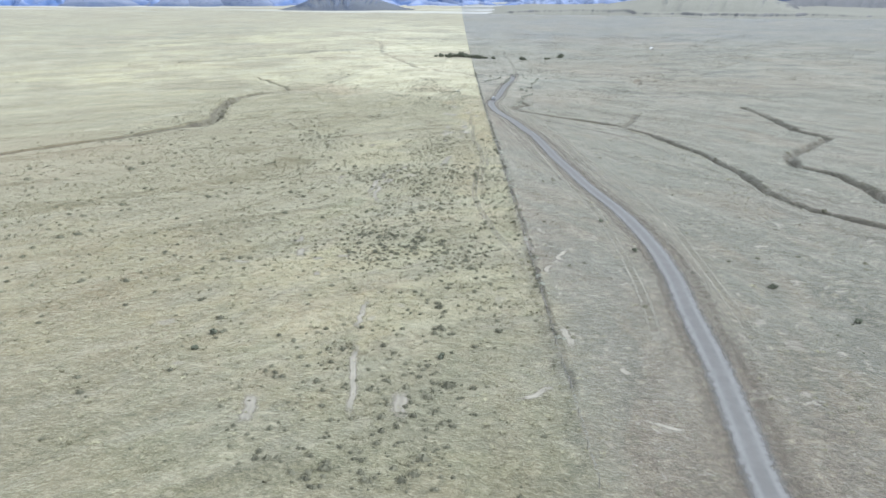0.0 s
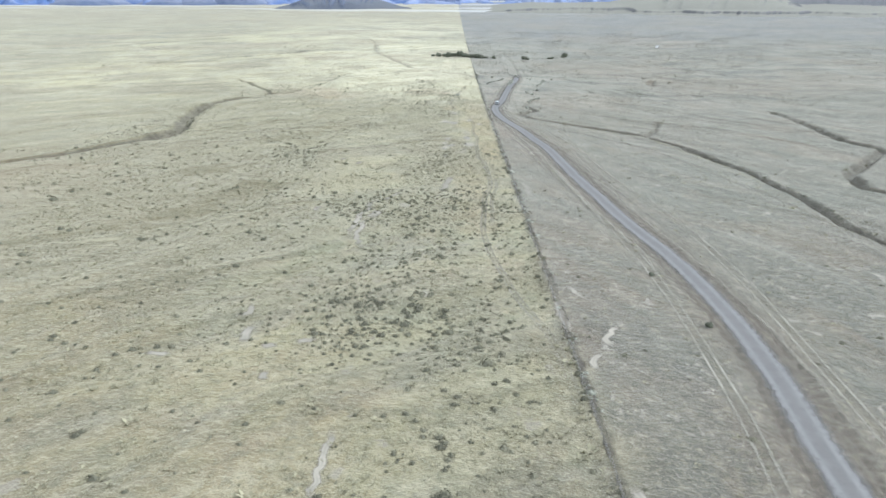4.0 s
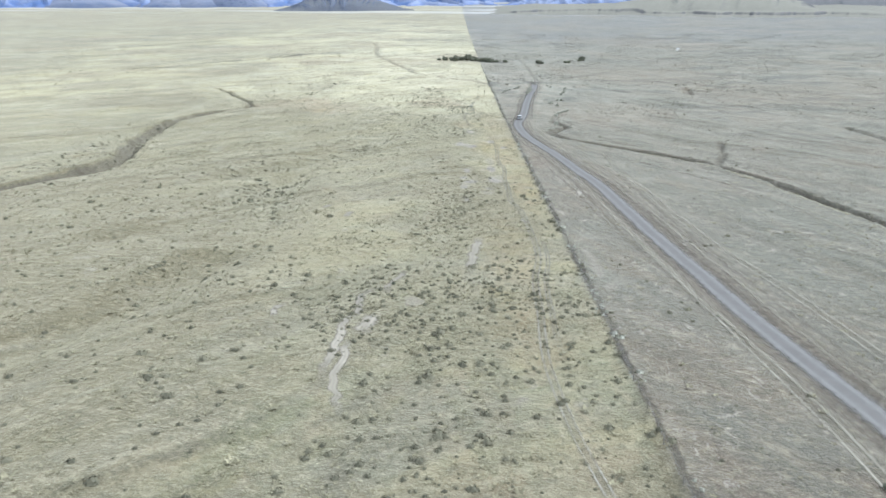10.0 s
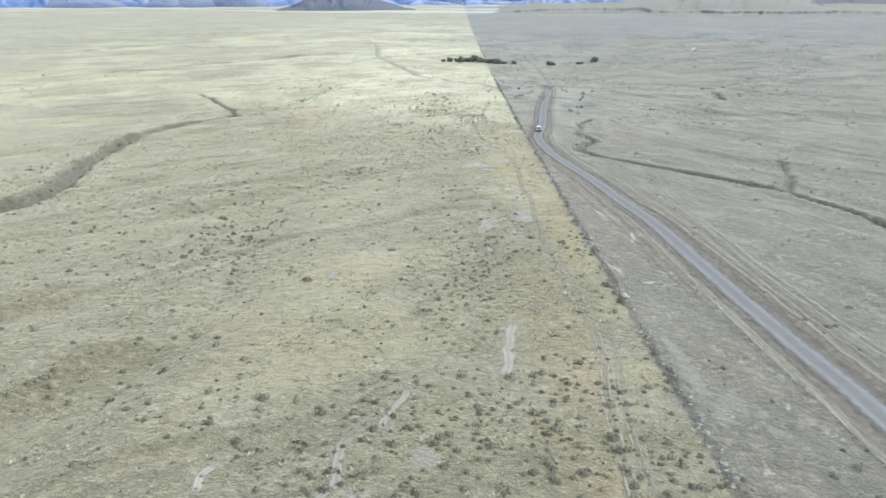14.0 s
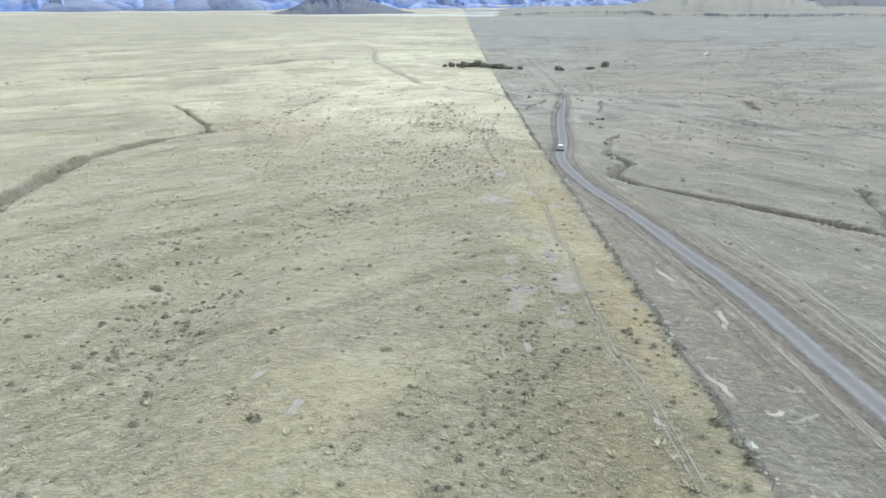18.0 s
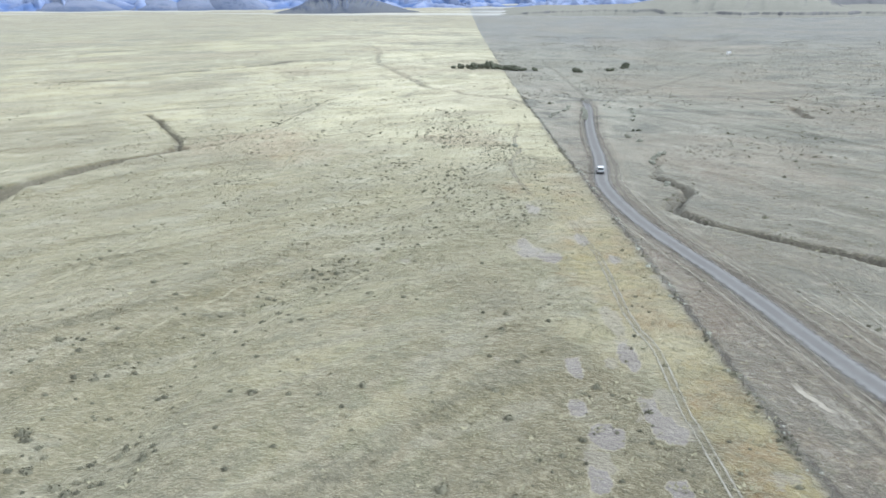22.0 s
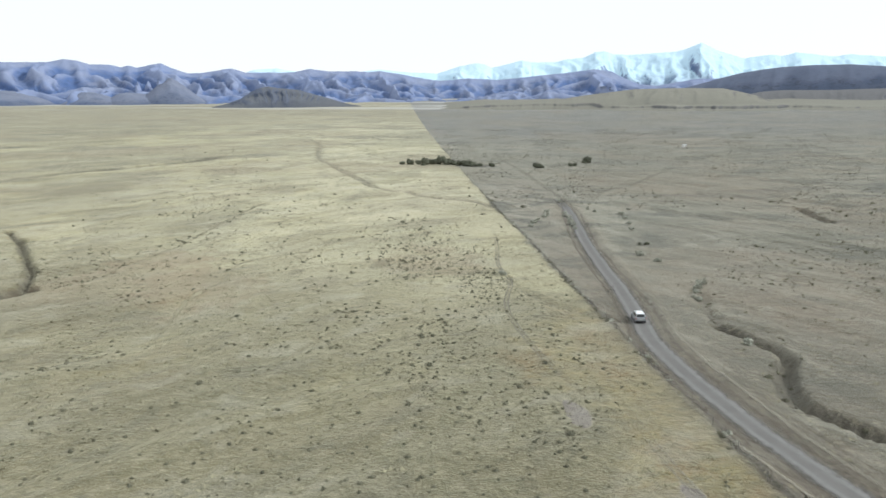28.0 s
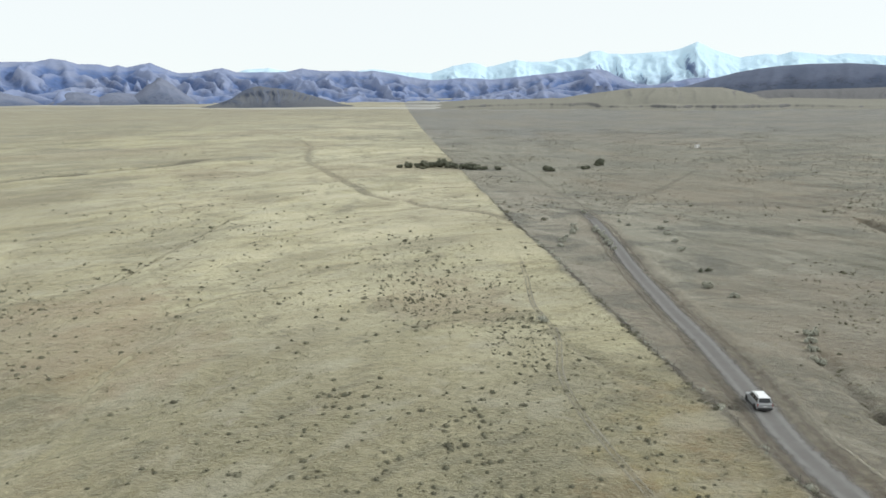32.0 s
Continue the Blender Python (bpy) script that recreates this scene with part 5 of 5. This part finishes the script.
# dark bushes along the dry creek, with a few standing alone beyond the road
BUSHES = [(-19, 734, 1.8, 2.4), (-14, 735, 2.8, 3.0), (-9, 737, 2.6, 3.4), (-4.5, 737, 3.4, 3.8), (0.5, 739, 3.8, 4.4), (5, 740, 4.2, 5.0), (9.5, 740, 4.0, 4.8), (13, 738, 2.6, 3.0),
          (17, 732, 2.8, 3.6), (20.5, 732, 3.2, 3.8), (24.5, 730, 3.2, 3.0), (29, 730, 3.0, 2.0), (36, 727, 2.2, 2.0), (63, 721, 3.2, 3.2), (66, 722, 2.0, 1.8), (88, 735, 3.0, 1.8), (106, 767, 3.4, 3.4), (-6, 730, 1.6, 1.4), (103, 765, 2.0, 1.6)]
for bx, by, br, bt in BUSHES:
    ob = thing("bush", bx, by, "dark green rounded bush growing by the dry creek" if bx < 40 else "lone dark bush on the open plain", "bush", "bushes by the creek")
    part("stem", stem_mesh(gen, 5, br, bt, 0.10), mat_wood, ob)
    part("crown", crown_mesh(gen, 11, 90, br * 0.95, bt * gen.uniform(0.8, 1.3), 0.30 + 0.03 * br, 0.1), mat_bush, ob)

# pale sagebrush clumps by the road bend and in the head of the wash
SAGE = [(38, 528), (37.2, 523), (36.8, 519), (36.6, 515), (35.8, 511), (35.3, 507), (34.6, 503), (33.8, 499), (33.0, 494), (32, 531), (30, 524), (28, 517), (25, 511), (23, 505), (20.5, 497), (43, 562),
        (50, 536), (49, 541), (56, 519), (53.5, 507), (50.5, 493), (41, 454), (42.4, 447), (39, 413), (38, 409.5), (40.5, 417), (43, 421), (2.4, 429), (34, 381), (57, 527), (65, 545)]
for q, (bx, by) in enumerate(SAGE):
    br = 0.85 + 0.6 * gen.uniform(0, 1)
    ob = thing("sagebrush", bx + gen.uniform(-0.4, 0.4), by + gen.uniform(-0.5, 0.5), "pale grey sagebrush clump beside the gravel road", "sagebrush", "sagebrush clumps")
    part("stem", stem_mesh(gen, 4, br, br, 0.04), mat_wood, ob)
    part("crown", crown_mesh(gen, 6, 60, br, br * 1.0, 0.13, 0.05), mat_sage, ob)

# lone darker shrubs that stand out
for bx, by, br in ((48, 471, 0.9), (53.5, 114.6, 0.8), (-29.4, 88, 0.7), (-30, 83.3, 0.6), (0.2, 83.5, 0.6), (46, 470, 0.8), (35, 131, 0.8), (32.5, 152, 0.6), (-13, 197, 0.4), (60, 100, 0.8)):
    ob = thing("dark_shrub", bx, by, "single dark rounded shrub on the steppe", "shrub", "single dark shrubs")
    part("stem", stem_mesh(gen, 4, br, br, 0.04), mat_wood, ob)
    part("crown", crown_mesh(gen, 5, 50, br, br * 0.9, 0.14, 0.05), mat_bush, ob)


# ---------------------------------------------------------------- fence
mat_post = plain("grey_fence_post", (0.21, 0.195, 0.17), 0.85, grain=0.45, scale=9)
mat_wire = plain("galvanised_wire", (0.32, 0.32, 0.32), 0.5, 0.8)


def tapered_post(half, tall, seed):
    g = random.Random(seed)
    bm = bmesh.new()
    rows = []
    for z, r in ((-0.3, 1.0), (0.5 * tall, 0.95), (0.96 * tall, 0.88), (tall, 0.6)):
        lean = 0.04 * z
        rows.append([bm.verts.new((half * r * math.cos(q * math.pi / 3) + lean * g.uniform(0.6, 1.4) * 0.3, half * r * math.sin(q * math.pi / 3), z)) for q in range(6)])
    for a, b2 in zip(rows, rows[1:]):
        for q in range(6):
            bm.faces.new((a[q], a[(q + 1) % 6], b2[(q + 1) % 6], b2[q]))
    bm.faces.new(rows[-1])
    me = bpy.data.meshes.new("post")
    bm.to_mesh(me)
    bm.free()
    return me


fence = tagged(new("fence"), "long straight wire fence on weathered wooden posts", "fence")
post_mes = [tapered_post(0.055, 1.1, q) for q in range(4)]
for me in post_mes:
    me.materials.append(mat_post)
post_y = np.arange(58, 1000, 6.2)
post_x = FENCE_X + gen.normal(0, 0.06, len(post_y))
post_z = height(post_x, post_y)
for q, (px, py, pz) in enumerate(zip(post_x, post_y, post_z)):
    ob = new("post", post_mes[q % 4])
    ob.parent = fence
    ob.matrix_local = pose(px, py, pz, gen.normal(0, 2.5), gen.normal(0, 2.5), gen.uniform(0, 360))
for h in (0.3, 0.55, 0.8, 1.0):
    curve = bpy.data.curves.new("wire", "CURVE")
    curve.dimensions, curve.bevel_depth, curve.bevel_resolution = "3D", 0.006, 0
    sp = curve.splines.new("POLY")
    sp.points.add(len(post_y) * 2 - 2)
    for q in range(len(post_y)):
        sp.points[2 * q].co = (post_x[q] + 0.08, post_y[q], post_z[q] + h, 1)
        if q + 1 < len(post_y):
            sp.points[2 * q + 1].co = (0.5 * (post_x[q] + post_x[q + 1]) + 0.08, 0.5 * (post_y[q] + post_y[q + 1]), 0.5 * (post_z[q] + post_z[q + 1]) + h - 0.03, 1)
    curve.materials.append(mat_wire)
    ob = new("wire", curve)
    ob.parent = fence


# ---------------------------------------------------------------- car
# body grey also holds the shade on the car's rear; roof kept bright
mat_paint = plain("shaded_grey_paint", (0.36, 0.37, 0.38), 0.32, 0.25, grain=0.12, scale=3, spec=0.6)
mat_roof = plain("white_roof_paint", (0.78, 0.79, 0.80), 0.35, 0.0, grain=0.08, scale=3, spec=0.5)
mat_glass = plain("dark_car_glass", (0.015, 0.018, 0.02), 0.08, spec=0.6)
mat_rubber = plain("tyre_rubber", (0.022, 0.022, 0.022), 0.85, grain=0.3, scale=30)
mat_alloy = plain("alloy_rim", (0.45, 0.45, 0.46), 0.35, 0.9)
mat_trim = plain("black_plastic_trim", (0.035, 0.035, 0.036), 0.65, grain=0.3, scale=20)
mat_red = plain("red_lamp_lens", (0.28, 0.015, 0.012), 0.2)
mat_clear = plain("clear_lamp_lens", (0.62, 0.63, 0.62), 0.15)
mat_plate = plain("number_plate", (0.72, 0.72, 0.70), 0.45, grain=0.1, scale=40)


def to_mesh(name, bm, bevel=0.0):
    if bevel:
        bmesh.ops.bevel(bm, geom=bm.edges[:], offset=bevel, segments=2, affect="EDGES", profile=0.6)
    bmesh.ops.recalc_face_normals(bm, faces=bm.faces[:])
    me = bpy.data.meshes.new(name)
    bm.to_mesh(me)
    bm.free()
    return me


def loft(name, rings, bevel=0.0, shade=False):
    """A closed skin over rings of equal point count."""
    bm = bmesh.new()
    vs = [[bm.verts.new(p) for p in ring] for ring in rings]
    n = len(rings[0])
    for a, b2 in zip(vs, vs[1:]):
        for q in range(n):
            bm.faces.new((a[q], a[(q + 1) % n], b2[(q + 1) % n], b2[q]))
    bm.faces.new(vs[0][::-1])
    bm.faces.new(vs[-1])
    me = to_mesh(name, bm, bevel)
    if shade:
        for p in me.polygons:
            p.use_smooth = True
    return me


def block(name, size, at, bevel=0.02):
    bm = bmesh.new()
    bmesh.ops.create_cube(bm, size=1.0, matrix=Matrix.Translation(at) @ Matrix.Diagonal((*size, 1)))
    return to_mesh(name, bm, bevel)


def lathe(name, profile, segs=24):
    """Rings about the x axis: rows of x and radius."""
    rings = [[(px, r * math.cos(q * 2 * math.pi / segs), r * math.sin(q * 2 * math.pi / segs)) for q in range(segs)] for px, r in profile]
    return loft(name, rings)


def pane(name, corners, u0, u1, v0, v1, out=0.012):
    """A thin pane set proud on a four-cornered face, inset by u and v shares."""
    c = [Vector(p) for p in corners]
    nrm = (c[1] - c[0]).cross(c[3] - c[0]).normalized()

    def at(u, v):
        return c[0].lerp(c[1], u).lerp(c[3].lerp(c[2], u), v)
    quad = [at(u0, v0), at(u1, v0), at(u1, v1), at(u0, v1)]
    return loft(name, [[p - nrm * 0.01 for p in quad], [p + nrm * out for p in quad]], 0.004)


car = thing("car", 20.9, 394.0, "silver-grey estate car, shade in its body colour, white roof, on the gravel road", "car", turn=-8.0)
car.matrix_world = car.matrix_world @ pose(0, 0, 0.10)
rings = []
for py, w, zl, zt in ((-2.28, 0.76, 0.46, 0.98), (-2.18, 0.87, 0.36, 1.04), (-1.5, 0.915, 0.28, 1.06), (0, 0.925, 0.27, 1.05), (0.9, 0.92, 0.28, 1.04), (1.55, 0.90, 0.28, 0.97), (2.1, 0.84, 0.34, 0.86), (2.28, 0.70, 0.42, 0.74)):
    rings.append([(-w * 0.93, py, zl), (w * 0.93, py, zl), (w, py, 0.5 * (zl + zt)), (w * 0.95, py, zt - 0.03), (w * 0.86, py, zt), (-w * 0.86, py, zt), (-w * 0.95, py, zt - 0.03), (-w, py, 0.5 * (zl + zt))])
part("body", loft("body", rings), mat_paint, car)
lo = [(-0.83, -2.12, 1.03), (0.83, -2.12, 1.03), (0.83, 1.10, 1.03), (-0.83, 1.10, 1.03)]
hi = [(-0.68, -1.92, 1.66), (0.68, -1.92, 1.66), (0.68, 0.32, 1.66), (-0.68, 0.32, 1.66)]
part("cabin", loft("cabin", [lo, hi], 0.03), mat_paint, car)
part("roof", loft("roof", [[(-0.70, -1.97, 1.655), (0.70, -1.97, 1.655), (0.69, 0.34, 1.655), (-0.69, 0.34, 1.655)], [(-0.58, -1.8, 1.72), (0.58, -1.8, 1.72), (0.56, 0.1, 1.71), (-0.56, 0.1, 1.71)]], 0.012), mat_roof, car, "white-painted roof panel")
part("rear_window", pane("rear_window", [lo[0], lo[1], hi[1], hi[0]], 0.08, 0.92, 0.18, 0.90), mat_glass, car, "dark rear window")
part("windscreen", pane("windscreen", [lo[2], lo[3], hi[3], hi[2]], 0.06, 0.94, 0.10, 0.92), mat_glass, car, "dark windscreen")
for a, b2, c2, d2 in ((lo[1], lo[2], hi[2], hi[1]), (lo[3], lo[0], hi[0], hi[3])):
    flip = a is lo[3]
    for u0, u1 in ((0.06, 0.27), (0.30, 0.58), (0.61, 0.88)):
        if flip:
            u0, u1 = 1 - u1, 1 - u0
        part("side_window", pane("side_window", [a, b2, c2, d2], u0, u1, 0.14, 0.88), mat_glass, car, "dark side window")
tyre_me = lathe("tyre", [(-0.11, 0.24), (-0.115, 0.30), (-0.09, 0.345), (0.09, 0.345), (0.115, 0.30), (0.11, 0.24)])
rim_me = lathe("rim", [(-0.10, 0.235), (0.06, 0.235), (0.085, 0.20), (0.07, 0.08), (0.09, 0.03)])
for sx_ in (-1, 1):
    for py in (-1.38, 1.36):
        wheel = part("wheel", lathe("wheel", [(-0.06, 0.05), (0.06, 0.05)], 10), mat_trim, car)
        wheel.matrix_local = pose(sx_ * 0.82, py, 0.345, 0, 0, 0 if sx_ > 0 else 180)
        part("tyre", tyre_me.copy(), mat_rubber, wheel)
        part("rim", rim_me.copy(), mat_alloy, wheel)
        arch = part("wheel_arch", lathe("wheel_arch", [(-0.20, 0.40), (0.02, 0.41)], 20), mat_trim, car)
        arch.matrix_local = pose(sx_ * 0.905, py, 0.38, 0, 0, 0 if sx_ > 0 else 180)
    part("tail_light", block("tail_light", (0.14, 0.08, 0.30), (sx_ * 0.79, -2.20, 0.88)), mat_red, car, "red tail light")
    part("headlight", block("headlight", (0.30, 0.12, 0.15), (sx_ * 0.62, 2.16, 0.72)), mat_clear, car, "clear headlight")
    part("mirror", block("mirror", (0.20, 0.10, 0.14), (sx_ * 1.0, 0.72, 1.06), 0.03), mat_paint, car)
    part("roof_rail", block("roof_rail", (0.035, 1.7, 0.04), (sx_ * 0.60, -0.85, 1.73), 0.012), mat_trim, car, "black roof rail")
    part("sill", block("sill", (0.06, 2.1, 0.12), (sx_ * 0.905, 0, 0.32), 0.02), mat_trim, car, "black plastic sill")
    for py in (-0.55, 0.45):
        part("door_handle", block("door_handle", (0.03, 0.17, 0.035), (sx_ * 0.905, py, 0.90), 0.01), mat_trim, car)
part("rear_bumper", block("rear_bumper", (1.66, 0.16, 0.22), (0, -2.27, 0.48), 0.04), mat_trim, car, "black rear bumper")
part("front_bumper", block("front_bumper", (1.5, 0.16, 0.22), (0, 2.22, 0.46), 0.04), mat_trim, car)
part("grille", block("grille", (0.80, 0.06, 0.14), (0, 2.27, 0.66), 0.01), mat_trim, car)
part("number_plate", block("number_plate", (0.46, 0.02, 0.11), (0, -2.31, 0.74), 0.004), mat_plate, car)
part("rear_wiper", block("rear_wiper", (0.42, 0.03, 0.02), (0.12, -2.16, 1.14), 0.006), mat_trim, car)

# ---------------------------------------------------------------- small white hut far out on the plain
mat_lime = plain("limewashed_wall", (0.75, 0.74, 0.71), 0.85, grain=0.12, scale=2)
mat_sheet = plain("pale_sheet_roof", (0.55, 0.55, 0.56), 0.5, 0.4, grain=0.2, scale=4)
hut = thing("hut", 239, 941, "tiny white hut with a pale sheet roof", "hut", turn=20, sink=0.2)
part("wall", block("wall", (3.2, 2.6, 2.2), (0, 0, 1.1), 0.02), mat_lime, hut)
part("roof", loft("roof", [[(-1.8, -1.5, 2.2), (1.8, -1.5, 2.2), (1.8, 1.5, 2.2), (-1.8, 1.5, 2.2)], [(-1.8, -0.05, 2.9), (1.8, -0.05, 2.9), (1.8, 0.05, 2.9), (-1.8, 0.05, 2.9)]]), mat_sheet, hut)
part("door", block("door", (0.85, 0.06, 1.8), (0.5, -1.31, 0.95), 0.01), mat_wood, hut)
